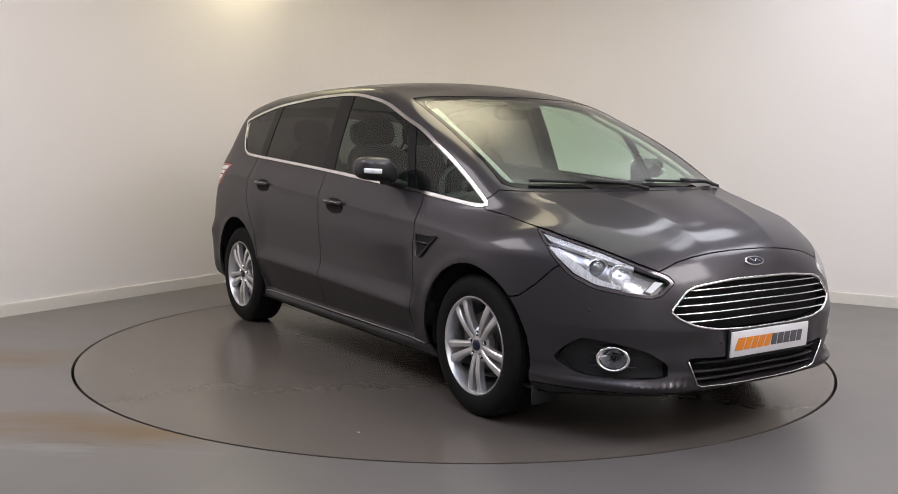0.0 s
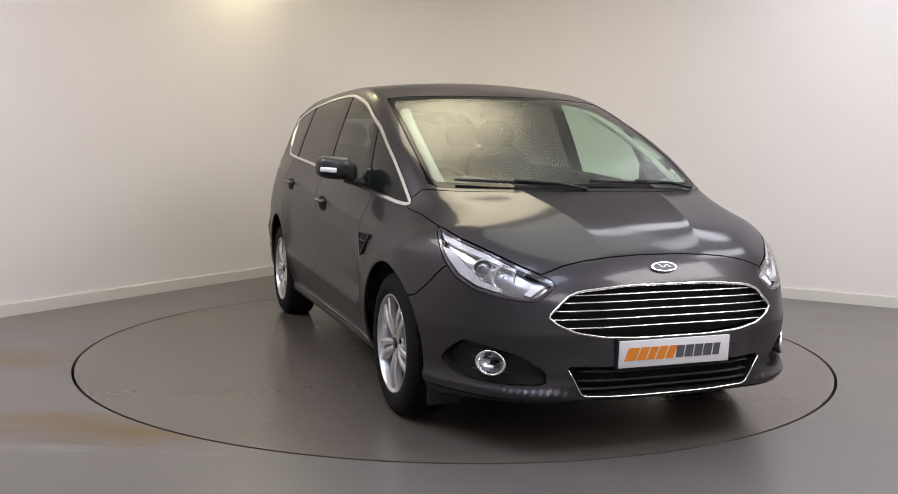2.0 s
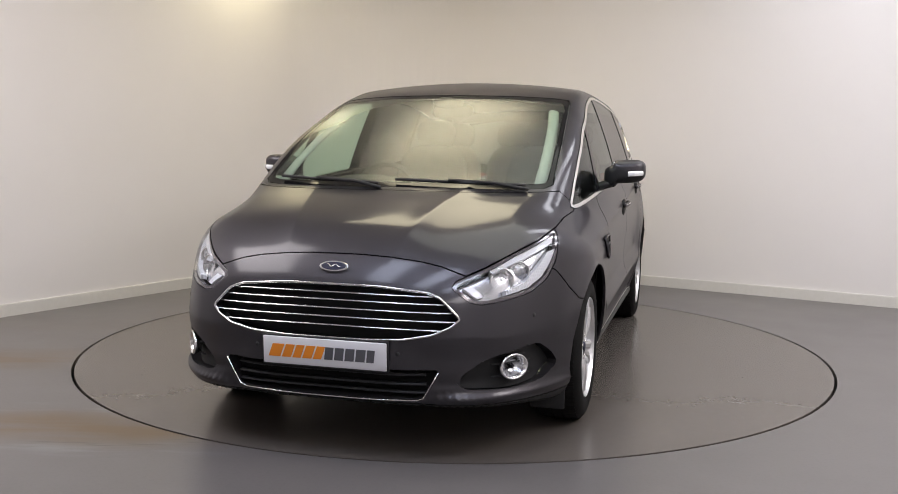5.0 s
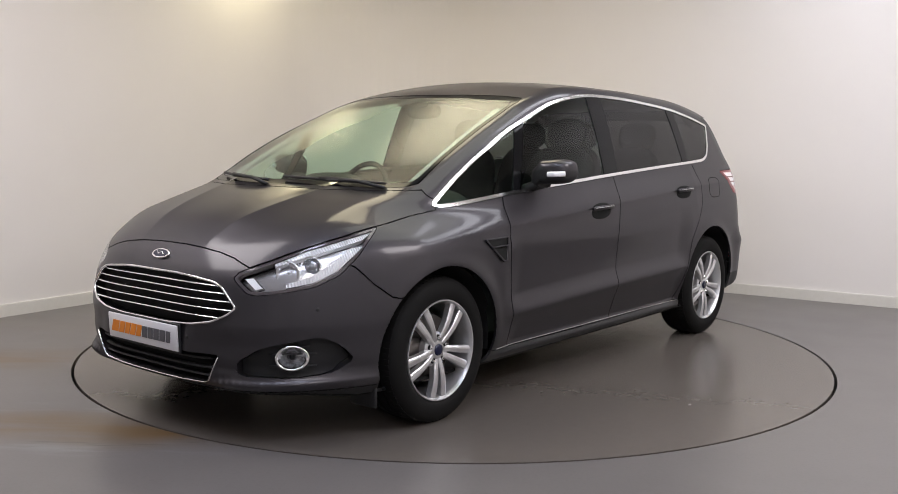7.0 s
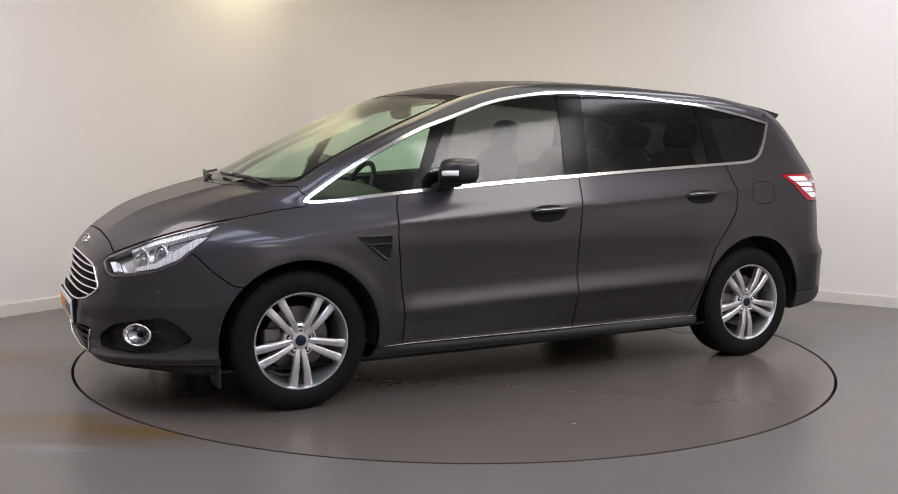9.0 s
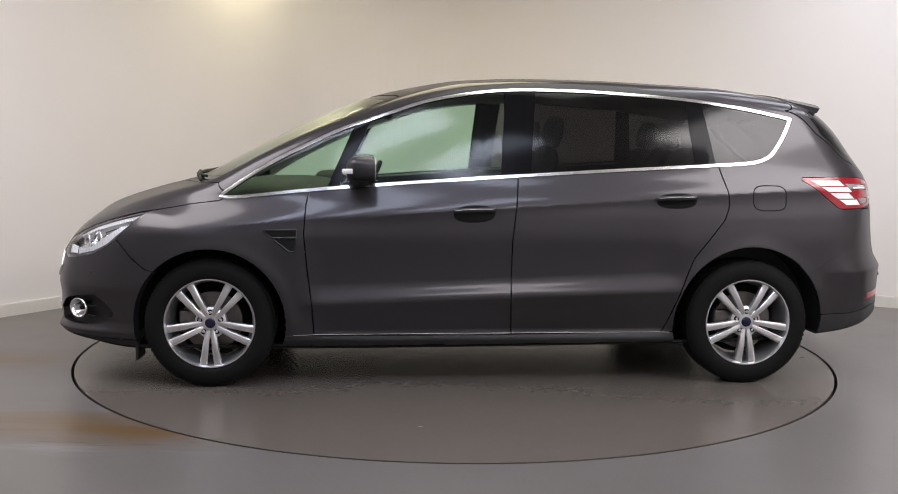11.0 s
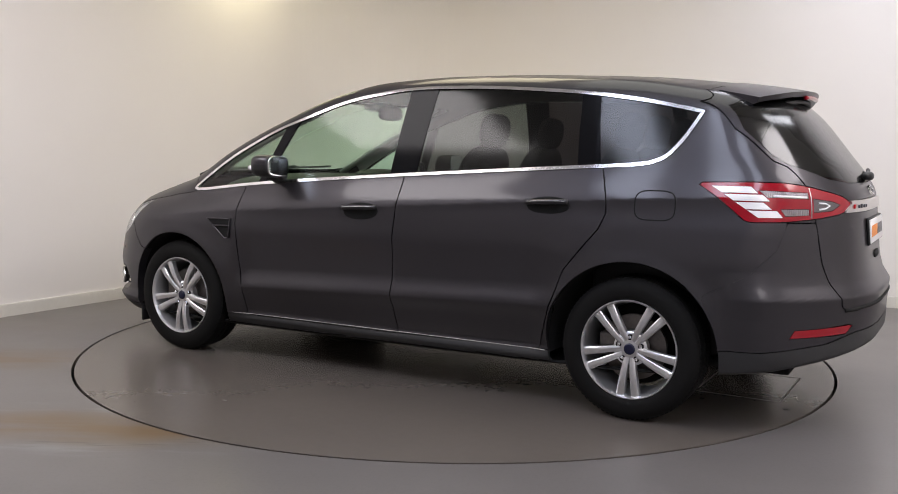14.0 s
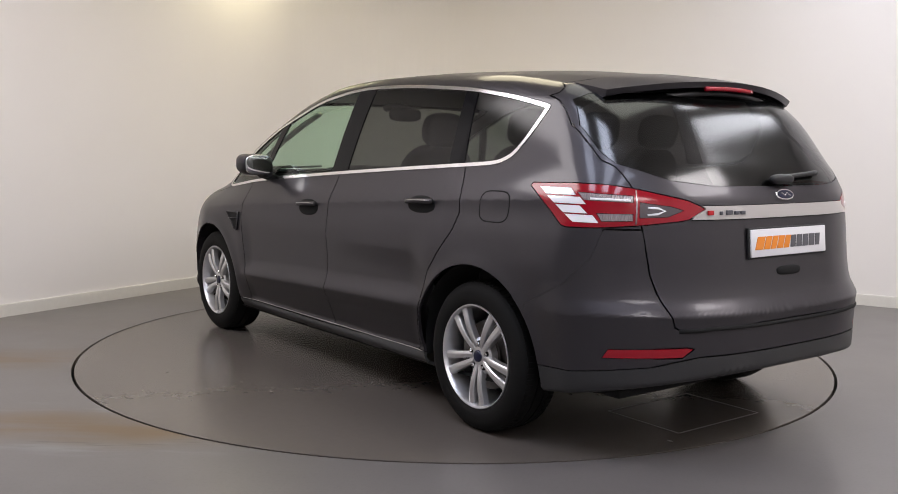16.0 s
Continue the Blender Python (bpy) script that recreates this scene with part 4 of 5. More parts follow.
        lathe(bm, [(0.0, 0.0855), (0.0135, 0.0855), (0.0145, 0.075)], 20)
        part("nut_well_shade", bm, DARK, w).location = (0.056 * math.cos(math.radians(90 + 72 * k)), 0, 0.056 * math.sin(math.radians(90 + 72 * k)))
        nut.location = (0.056 * math.cos(an), -0.004, 0.056 * math.sin(an))
    bm = bmesh.new()
    prof = [(0.0, 0.086), (0.028, 0.086), (0.040, 0.084), (0.070, 0.080), (0.082, 0.072), (0.084, 0.04), (0.0, 0.04)]
    lathe(bm, prof, 40)
    sharp(part("hub", bm, ALLOY, w, "silver wheel hub"), 30)
    bm = bmesh.new()
    lathe(bm, [(0.0, 0.0945), (0.020, 0.094), (0.025, 0.092), (0.027, 0.086)], 32)
    part("centre_cap", bm, BLUE, w, "dark blue oval centre cap")
    bm = bmesh.new()
    lathe(bm, [(0.0, 0.03), (0.075, 0.03), (0.078, 0.022), (0.155, 0.022), (0.155, 0.0), (0.0, 0.0)], 48)
    sharp(part("brake_disc", bm, STEEL, w, "worn steel brake disc"))
    bm = bmesh.new()
    box(bm, 0.075, 0.165, -0.03, 0.045, -0.06, 0.06, 0.012)
    part("brake_caliper", bm, STEEL, w)
    bm = bmesh.new()
    lathe(bm, [(0.0, -0.06), (0.19, -0.06), (0.19, -0.07), (0.0, -0.07)], 40)
    part("backing_plate", bm, DARK, w)
    return w


for wx in (1.4245, -1.4245):
    for sd in (1, -1):
        wheel_at(wx, sd)
        # liner of the wheel arch
        r = 0.392 if wx > 0 else 0.414
        bm = bmesh.new()
        rings = []
        for y in (0.915, 0.58):
            rings.append([bm.verts.new((wx + r * math.cos(a), sd * (y if 0.4 < a < 2.74 else min(y, 0.89)), 0.335 + r * math.sin(a))) for a in np.linspace(-0.16, math.pi + 0.16, 41)])
        for i in range(40):
            bm.faces.new((rings[0][i], rings[0][i + 1], rings[1][i + 1], rings[1][i]))
        bm.faces.new(rings[1])
        part("wheel_arch_liner", bm, DARK, car, "black wheel arch liner")

# ---- front ----
bm = bmesh.new()
half = [p for p in GRILLE if p[0] > -0.02]
half.sort(key=lambda p: math.atan2(p[1] - 0.6, p[0]))
pts, ups = [], []
full = half + [(-y, z) for y, z in reversed(half)]
for y, z in full:
    q, n = on_body(FRONTV, abs(y), z)
    pts.append((q.x + 0.002, math.copysign(q.y, y), q.z))
    ups.append((n.x, math.copysign(n.y, y), n.z))
tube(bm, pts, ups, 0.010, 0.014, True)
part("grille_frame", bm, CHROME, bumper, "chrome grille surround")
for k, z in enumerate((0.674, 0.645, 0.613, 0.580, 0.547)):
    ys = [p[0] for p in zip(np.linspace(0, 0.55, 221)) if contains(GRILLE, float(p[0]) + 0.006, z)]
    ym = max(ys) - 0.004
    pts, ups = [], []
    for y in np.linspace(-ym, ym, 41):
        q, n = on_body(FRONTV, abs(float(y)), z + 0.004 * (1 - (y / ym) ** 2) - 0.004)
        pts.append((q.x - 0.012, float(y), q.z))
        ups.append((0, 0, 1))
    bm = bmesh.new()
    tube(bm, pts, ups, 0.024, 0.0065)
    part("grille_bar", bm, CHROME, bumper, "chrome grille bar")
# lower intake
for z in (0.365, 0.325, 0.29):
    pts = []
    for y in np.linspace(-0.40, 0.40, 31):
        q, n = on_body(FRONTV, abs(float(y)), z)
        pts.append((q.x - 0.03, float(y), q.z))
    bm = bmesh.new()
    tube(bm, pts, [(0, 0, 1)] * len(pts), 0.03, 0.012)
    part("intake_bar", bm, BLACK, bumper, "black intake bar")
pts, ups = [], []
low = [(0.455, 0.378), (0.425, 0.324), (0.395, 0.272), (0.37, 0.262), (0.229, 0.257), (0.1, 0.255)]
for y, z in low + [(-y, z) for y, z in reversed(low)]:
    q, n = on_body(FRONTV, abs(y), z)
    pts.append((q.x + 0.002, math.copysign(q.y, y), q.z))
    ups.append((n.x, math.copysign(n.y, y), n.z))
bm = bmesh.new()
tube(bm, pts, ups, 0.005, 0.010)
part("intake_trim", bm, CHROME, bumper, "thin chrome line round the lower intake")


def plate(x, z, sign, tilt, parent):
    """A number plate with ten slanted blocks in two colours; sign: the way that it faces along x."""
    p = new("number_plate")
    p.parent = parent
    p.matrix_basis = pose(x, 0, z, 0, 0, 90 if sign > 0 else -90) @ pose(0, 0, 0, tilt)
    tagged(p, "white plate with orange and grey slanted blocks")
    bm = bmesh.new()
    box(bm, -0.262, 0.262, -0.004, 0.004, -0.056, 0.056, 0.003)
    part("plate_board", bm, PLATE, p)
    bm = bmesh.new()
    box(bm, -0.270, 0.270, 0.002, 0.012, -0.063, 0.063, 0.003)
    part("plate_holder", bm, BLACK, p, "dark plate holder")
    xs = -0.232
    for k, wd in enumerate((0.058, 0.046, 0.042, 0.046, 0.042, 0.042, 0.044, 0.045, 0.046, 0.038)):
        bm = bmesh.new()
        hh, sl = (0.026, 0.010) if k < 5 else (0.025, 0.003)
        a, b = xs + 0.003, xs + wd - 0.004
        lo = [bm.verts.new(v) for v in ((a - sl, -0.0062, -hh), (b - sl, -0.0062, -hh), (b + sl, -0.0062, hh), (a + sl, -0.0062, hh))]
        hi = [bm.verts.new((v.co.x, -0.0035, v.co.z)) for v in lo]
        bm.faces.new(lo)
        for i in range(4):
            bm.faces.new((lo[i], hi[i], hi[(i + 1) % 4], lo[(i + 1) % 4]))
        bmesh.ops.recalc_face_normals(bm, faces=bm.faces[:])
        part("print_block", bm, ORANGE if k < 5 else GREYPRINT, p, smooth=False)
        xs += wd
    return p


plate(2.366, 0.437, 1, 3, car)
plate(-2.352, 0.884, -1, -5, car)


def badge(view, z, parent):
    q, n = on_body(view, 0.0, z)
    m = Matrix.Translation(q + n * 0.004) @ n.to_track_quat("Z", "Y").to_matrix().to_4x4()
    b = new("badge")
    b.parent = parent
    b.matrix_basis = m
    for nm, sx, sy, h, ma in (("badge_rim", 0.062, 0.025, 0.004, CHROME), ("badge_field", 0.054, 0.0195, 0.0055, BLUE)):
        bm = bmesh.new()
        ring = []
        for hh, k in ((-0.008, 1.0), (h, 1.0), (h + 0.002, 0.93)):
            ring.append([bm.verts.new((sx * k * math.cos(a), sy * k * math.sin(a), hh)) for a in np.linspace(0, 2 * math.pi, 41)[:-1]])
        for a, c in zip(ring, ring[1:]):
            for i in range(40):
                bm.faces.new((a[i], a[(i + 1) % 40], c[(i + 1) % 40], c[i]))
        bm.faces.new(ring[-1])
        part(nm, bm, ma, b, smooth=False)
    # a plain silver squiggle in place of the mark
    bm = bmesh.new()
    tube(bm, [(0.030 * t, 0.006 * math.sin(5.5 * t), 0.009) for t in np.linspace(-1, 1, 25)], [(0, 0, 1)] * 25, 0.0035, 0.002)
    part("badge_mark", bm, CHROME, b)


badge(FRONTV, 0.767, car)
badge(REARV, 1.072, car)

for k, sd in enumerate((1, -1)):
    # fog lamp
    q, n = on_body(LAMPV, (0.726 - 2.144) * R2, 0.386, back=0.012)
    fl = new("fog_lamp")
    fl.parent = car
    face = Vector((0.62, 0.78, 0.03)).normalized()
    face.y *= sd
    fl.matrix_basis = Matrix.Translation((q.x, q.y * sd, q.z)) @ face.to_track_quat("Y", "Z").to_matrix().to_4x4()
    tagged(fl, "round fog lamp with a chrome ring")
    bm = bmesh.new()
    lathe(bm, [(0.040, -0.02), (0.052, 0.0), (0.053, 0.012), (0.049, 0.017), (0.044, 0.012), (0.038, -0.01)], 40)
    for v in bm.verts:
        v.co.x *= 1.34
    part("fog_ring", bm, CHROME, fl)
    bm = bmesh.new()
    lathe(bm, [(0.0, -0.03), (0.015, -0.028), (0.030, -0.016), (0.040, 0.0)], 40)
    for v in bm.verts:
        v.co.x *= 1.34
    part("fog_reflector", bm, LAMPBASE, fl)
    bm = bmesh.new()
    lathe(bm, [(0.0, 0.010), (0.02, 0.009), (0.041, 0.003)], 40)
    for v in bm.verts:
        v.co.x *= 1.34
    part("fog_glass", bm, LENS, fl)
    bm = bmesh.new()
    lathe(bm, [(0.0, 0.0), (0.010, -0.003), (0.013, -0.02)], 24)
    part("fog_bulb", bm, GLOSSBLACK, fl)
    # in the headlight: a projector in a ring, and an open chrome bowl with its bulb
    for s, z, r, open_bowl in ((-0.925, 0.768, 0.036, False), (-1.025, 0.742, 0.042, True)):
        q, n = on_body(LAMPV, s, z, back=0.040)
        d = Vector((0.85, 0.5 * sd, 0.05)).normalized()
        m = Matrix.Translation((q.x, q.y * sd, q.z)) @ d.to_track_quat("Y", "Z").to_matrix().to_4x4()
        pieces = [("lamp_ring", [(r * 1.0, -0.03), (r * 1.22, 0.0), (r * 1.26, 0.006), (r * 1.14, 0.010), (r * 0.98, 0.0)], CHROME)]
        if open_bowl:
            pieces += [("bowl", [(0.0, -0.034), (r * 0.4, -0.030), (r * 0.75, -0.016), (r, 0.0)], CHROME), ("bulb", [(0.0, -0.002), (0.008, -0.006), (0.010, -0.034)], SATIN)]
        else:
            pieces += [("projector", [(0.0, 0.014), (r * 0.5, 0.011), (r * 0.85, 0.002), (r, -0.012)], PROJECTOR)]
        for nm, prof, ma in pieces:
            bm = bmesh.new()
            lathe(bm, prof, 32)
            part(nm, bm, ma, headlights[k]).matrix_basis = m
    # fins in the fog recess
    for z in (0.345, 0.40, 0.43):
        pts = []
        for s in np.linspace(-1.02 - 0.08, -0.90, 12) if z < 0.41 else np.linspace(-1.06, -0.93, 12):
            q, n = on_body(LAMPV, float(s), z, back=0.024)
            pts.append((q.x, q.y * sd, q.z))
        bm = bmesh.new()
        tube(bm, pts, [(0, 0, 1)] * 12, 0.012, 0.006)
        part("recess_fin", bm, BLACK, fogs[k])
# ---- sides ----
for k, sd in enumerate((1, -1)):
    # door mirror
    m = new("door_mirror")
    m.parent = car
    m.matrix_basis = pose(0.645, sd * 0.996, 1.136)
    tagged(m, "door mirror with a painted cap and white indicator")
    for nm, ma, lo, hi in (("mirror_cap", PAINT, 0.008, 1), ("mirror_body", BLACK, -1, 0.008)):
        bm = bmesh.new()
        blob(bm, (0.080, 0.108, 0.062), 3.3, 40, 24)
        for v in bm.verts:
            # the cap sweeps back outward, the rear is cut flat for the glass
            v.co.x = max(v.co.x, -0.055) - 0.25 * max(0, v.co.y * sd) ** 1.3
            v.co.z += 0.06 * (v.co.y * sd) - 0.02 * (v.co.y * sd < -0.05)
        bmesh.ops.bisect_plane(bm, geom=bm.verts[:] + bm.edges[:] + bm.faces[:], plane_co=(0, 0, lo if lo > -1 else hi), plane_no=(0, 0, -1 if lo > -1 else 1), clear_outer=True, dist=1e-5)
        sharp(part(nm, bm, ma, m), 50)
    bm = bmesh.new()
    blob(bm, (0.004, 0.088, 0.058), 3.2)
    part("mirror_glass", bm, mat("mirror_silver", (0.85, 0.87, 0.87), 0.01, 1.0), m).location = (-0.066, sd * 0.0, 0.0)
    bm = bmesh.new()
    pts = [(0.099 - 0.25 * max(0, t) ** 1.3 - 0.9 * max(0, abs(t) - 0.055) ** 1.4 * 4, sd * t, -0.012 + 0.05 * t) for t in np.linspace(0.025, 0.096, 18)]
    tube(bm, pts, [(0, 0, 1)] * 18, 0.012, 0.026)
    part("indicator", bm, WHITELENS, m, "white indicator strip")
    bm = bmesh.new()
    tube(bm, [(0.0, sd * -0.06, -0.06), (0.02, sd * -0.10, -0.072), (0.03, sd * -0.15, -0.088)], [(1, 0, 0)] * 3, 0.045, 0.10)
    part("mirror_arm", bm, BLACK, m, "black mirror arm")
    # door handles
    for door, x, z in ((front_doors[k], 0.068, 0.925), (rear_doors[k], -1.005, 0.995)):
        q, n = on_body(SIDEV, x, z)
        h = new("door_handle")
        h.parent = door
        h.matrix_basis = Matrix.Translation((q.x, q.y * sd, q.z)) @ pose(0, 0, 0, 0, 2.2, 0)
        # no hollow is cut: a near-black blob gives the recess its shade
        bm = bmesh.new()
        blob(bm, (0.112, 0.010, 0.046), 2.2, 32, 12)
        part("handle_cup_shade", bm, DARK, h, "near-black blob for the shade in the handle recess").location = (0.0, -sd * 0.002, -0.014)
        bm = bmesh.new()
        pts = [(t * 0.108, sd * (0.012 + 0.018 * (1 - t * t)), 0.008 - 0.003 * t * t) for t in np.linspace(-1, 1, 21)]
        tube(bm, pts, [(0, 0, 1)] * 21, 0.018, 0.024)
        part("handle_grip", bm, PAINT, h, "painted handle grip")
        bm = bmesh.new()
        pts = [(t * 0.104, sd * (0.021 + 0.018 * (1 - t * t)), 0.012 - 0.003 * t * t) for t in np.linspace(-1, 1, 21)]
        tube(bm, pts, [(0, 0, 1)] * 21, 0.003, 0.003)
        part("handle_line", bm, SATIN, h, "thin chrome line")
    # wing vent: a triangle behind the front wheel
    tri = [(1.150, 0.822), (0.978, 0.826), (0.985, 0.715), (1.015, 0.712)]
    pts = []
    for x, z in tri:
        q, n = on_body(SIDEV, x, z)
        pts.append(Vector((q.x, sd * (q.y + 0.009), q.z)))
    v = new("wing_vent")
    v.parent = car
    tagged(v, "black triangular wing vent with a dark frame")
    bm = bmesh.new()
    a = [bm.verts.new(p) for p in pts]
    b = [bm.verts.new(p - Vector((0, sd * 0.02, 0))) for p in pts]
    bm.faces.new(a)
    for i in range(4):
        bm.faces.new((a[i], a[(i + 1) % 4], b[(i + 1) % 4], b[i]))
    bmesh.ops.recalc_face_normals(bm, faces=bm.faces[:])
    part("vent_field", bm, DARK, v, smooth=False)
    bm = bmesh.new()
    tube(bm, pts, [(0, sd, 0)] * 4, 0.012, 0.012, True)
    part("vent_frame", bm, PAINT, v)
    bm = bmesh.new()
    tube(bm, [pts[1].lerp(pts[2], 0.35) + Vector((0, sd * 0.004, 0)), pts[0].lerp(pts[3], 0.35) + Vector((0, sd * 0.004, 0))], [(0, 0, 1)] * 2, 0.012, 0.008)
    part("vent_blade", bm, PAINT, v)
    # highlight on the sill's top edge, put in as a thin pale bar
    bm = bmesh.new()
    pts = []
    for x in np.linspace(1.0, -1.0, 41):
        q, n = on_body(SIDEV, float(x), 0.272 + 0.008 * float(1 - x) / 2)
        pts.append((q.x, sd * (q.y + 0.001), q.z))
    tube(bm, pts, [(0, 0, 1)] * 41, 0.0035, 0.0035)
    part("sill_highlight", bm, STRIPMAT, sills[k], "highlight on the sill's top edge, made as a pale bar")
    # wiper of the windscreen
    y0, y1 = (0.62, 0.02) if sd > 0 else (-0.05, -0.62)
    wp = new("wiper")
    wp.parent = car
    tagged(wp, "black windscreen wiper")
    pts = []
    for t in np.linspace(0, 1, 15):
        y = y0 + (y1 - y0) * t
        q, n = on_body(FRONTV, abs(float(y)), 1.072 + 0.018 * float(t))
        pts.append((q.x + 0.012, float(y), q.z + 0.012))
    bm = bmesh.new()
    tube(bm, pts, [(0, 0, 1)] * 15, 0.014, 0.014)
    part("wiper_blade", bm, BLACK, wp)
    bm = bmesh.new()
    tube(bm, [(pts[0][0] + 0.03, pts[0][1] + 0.02, pts[0][2] - 0.02), (pts[3][0] + 0.022, pts[3][1], pts[3][2] + 0.004), (pts[8][0] + 0.006, pts[8][1], pts[8][2] + 0.008)], [(0, 0, 1)] * 3, 0.018, 0.016)
    part("wiper_arm", bm, BLACK, wp)
    # parking sensors
    for y, z in ((0.30, 0.45), (0.78, 0.585)):
        q, n = on_body(FRONTV, y, z)
        bm = bmesh.new()
        lathe(bm, [(0.0, 0.002), (0.008, 0.0015), (0.011, -0.004)], 16)
        nn = Vector((n.x, n.y * sd, n.z))
        part("parking_sensor", bm, TRIM, bumper).matrix_basis = Matrix.Translation((q.x, q.y * sd, q.z)) @ nn.to_track_quat("Y", "Z").to_matrix().to_4x4()

# in each tail light: the upright split, a white bar and a small hook
for k, sd in enumerate((1, -1)):
    for nm, places, wd, hg, ma in (("lens_split", [(-1.017, 0.966), (-1.018, 1.0), (-1.018, 1.05), (-1.014, 1.096)], 0.006, 0.004, SATIN),
                                   ("light_bar", [(-0.84, 1.061), (-0.90, 1.060), (-0.95, 1.058), (-0.995, 1.056)], 0.009, 0.004, WHITELENS),
                                   ("light_hook", [(-1.06, 1.030), (-1.10, 1.028), (-1.128, 1.018), (-1.10, 1.006), (-1.06, 1.002)], 0.008, 0.004, WHITELENS)):
        bm, pts, ups = bmesh.new(), [], []
        for t, z in places:
            q, n = on_body(TAILV, t, z)
            pts.append((q.x, q.y * sd, q.z))
            ups.append((n.x, n.y * sd, n.z))
        tube(bm, pts, ups, wd, hg)
        part(nm, bm, ma, tails[k])

# fuel flap on the left rear wing
bm = bmesh.new()
pts, ups = [], []
for an in np.linspace(0, 2 * math.pi, 49)[:-1]:
    c, s = math.cos(an), math.sin(an)
    x, z = -1.522 + 0.092 * math.copysign(abs(c) ** 0.55, c), 1.004 + 0.066 * math.copysign(abs(s) ** 0.55, s)
    q, n = on_body(SIDEV, x, z)
    pts.append(q - n * 0.001)
    ups.append(n)
tube(bm, pts, ups, 0.0065, 0.0045, True)
part("fuel_flap_gap", bm, DARK, car, "dark gap round the fuel flap")

# air deflectors before the front wheels
for sd in (1, -1):
    bm = bmesh.new()
    box(bm, 1.795, 1.812, sd * 0.80 - 0.075, sd * 0.80 + 0.075, 0.135, 0.24, 0.006)
    part("air_deflector", bm, BLACK, car, "black rubber air deflector")

# ---- rear ----
def roof_z(x, y):
    """Height of the roof's own line, carried on past its end."""
    return float(TOP(np.array(x))) - 0.11 * y * y - 0.10 * float(step(-1.2, -2.2, np.array(x))) * y * y


def roof_hit(x, y):
    """Height at which the body is met from above."""
    a, b = 1.2, 1.8
    for _ in range(24):
        m = (a + b) / 2
        a, b = (m, b) if body_f(np.array(x), np.array(y), np.array(m)) < 0 else (a, m)
    return a


bm = bmesh.new()
top, low = [], []
xs, ysn = np.linspace(0, 1, 13), np.linspace(-0.635, 0.635, 41)
drop = [roof_z(-1.72, y) - roof_hit(-1.72, float(y)) for y in ysn]
for t in xs:
    ra, rb = [], []
    for y, dz in zip(ysn, drop):
        x0, x1 = -1.72, -2.038 + 0.34 * y * y
        x = x0 + (x1 - x0) * t
        z = roof_z(x, y) - dz + 0.004 - 0.004 * t
        edge = float(step(0.50, 0.635, abs(y)))
        ra.append(bm.verts.new((x, y, z)))
        rb.append(bm.verts.new((x + 0.012 * t, y * 0.99, z - 0.024 - 0.02 * (1 - t) - 0.075 * edge * (1 - t))))
    top.append(ra)
    low.append(rb)
for g, flip in ((top, False), (low, True)):
    for a, b in zip(g, g[1:]):
        for i in range(40):
            q = (a[i], a[i + 1], b[i + 1], b[i])
            bm.faces.new(q[::-1] if flip else q)
for i in range(40):
    bm.faces.new((top[-1][i], top[-1][i + 1], low[-1][i + 1], low[-1][i]))
for i in range(12):
    for e in (0, 40):
        bm.faces.new((top[i][e], top[i + 1][e], low[i + 1][e], low[i][e]))
bmesh.ops.recalc_face_normals(bm, faces=bm.faces[:])
spoiler = sharp(part("spoiler", bm, PAINT, tailgate, "painted roof spoiler"), 40)
bm = bmesh.new()
for y0, y1, z0, z1 in ((-0.16, 0.16, 0, 0),):
    pts = [(-2.027 + 0.34 * y * y, y, float(TOP(np.array(-2.055))) - 0.026 - 0.17 * y * y) for y in np.linspace(y0, y1, 15)]
    tube(bm, pts, [(0, 0, 1)] * 15, 0.02, 0.020)
part("brake_light", bm, REDLENS, spoiler, "red high-level brake light")
bm = bmesh.new()
pts = [(-1.988 + 0.34 * y * y, y, float(TOP(np.array(-2.025))) - 0.050 - 0.2 * y * y) for y in np.linspace(-0.52, 0.52, 31)]
tube(bm, pts, [(0, 0, 1)] * 31, 0.03, 0.022)
part("spoiler_underside", bm, BLACK, spoiler, "black spoiler underside")
# rear wiper
wp = new("wiper")
wp.parent = tailgate
tagged(wp, "black rear wiper")
bm = bmesh.new()
pts = []
for t in np.linspace(0, 1, 12):
    y = 0.06 - 0.36 * float(t)
    q, n = on_body(REARV, abs(y), 1.140 + 0.022 * float(t))
    pts.append((q.x - 0.018, y, q.z))
tube(bm, pts, [(-1, 0, 0)] * 12, 0.02, 0.02)
part("wiper_blade", bm, BLACK, wp)
bm = bmesh.new()
blob(bm, (0.025, 0.075, 0.022), 2.4, at=(pts[2][0] - 0.012, 0.0, pts[1][2] - 0.004))
part("wiper_arm", bm, BLACK, wp)
# handle notch below the plate, and the name on the strip as plain bars
q, n = on_body(REARV, 0.0, 0.764)
bm = bmesh.new()
blob(bm, (0.014, 0.085, 0.020), 3.0, at=(q.x + 0.004, 0, 0.764))
part("handle_notch", bm, DARK, tailgate, "dark handle notch")
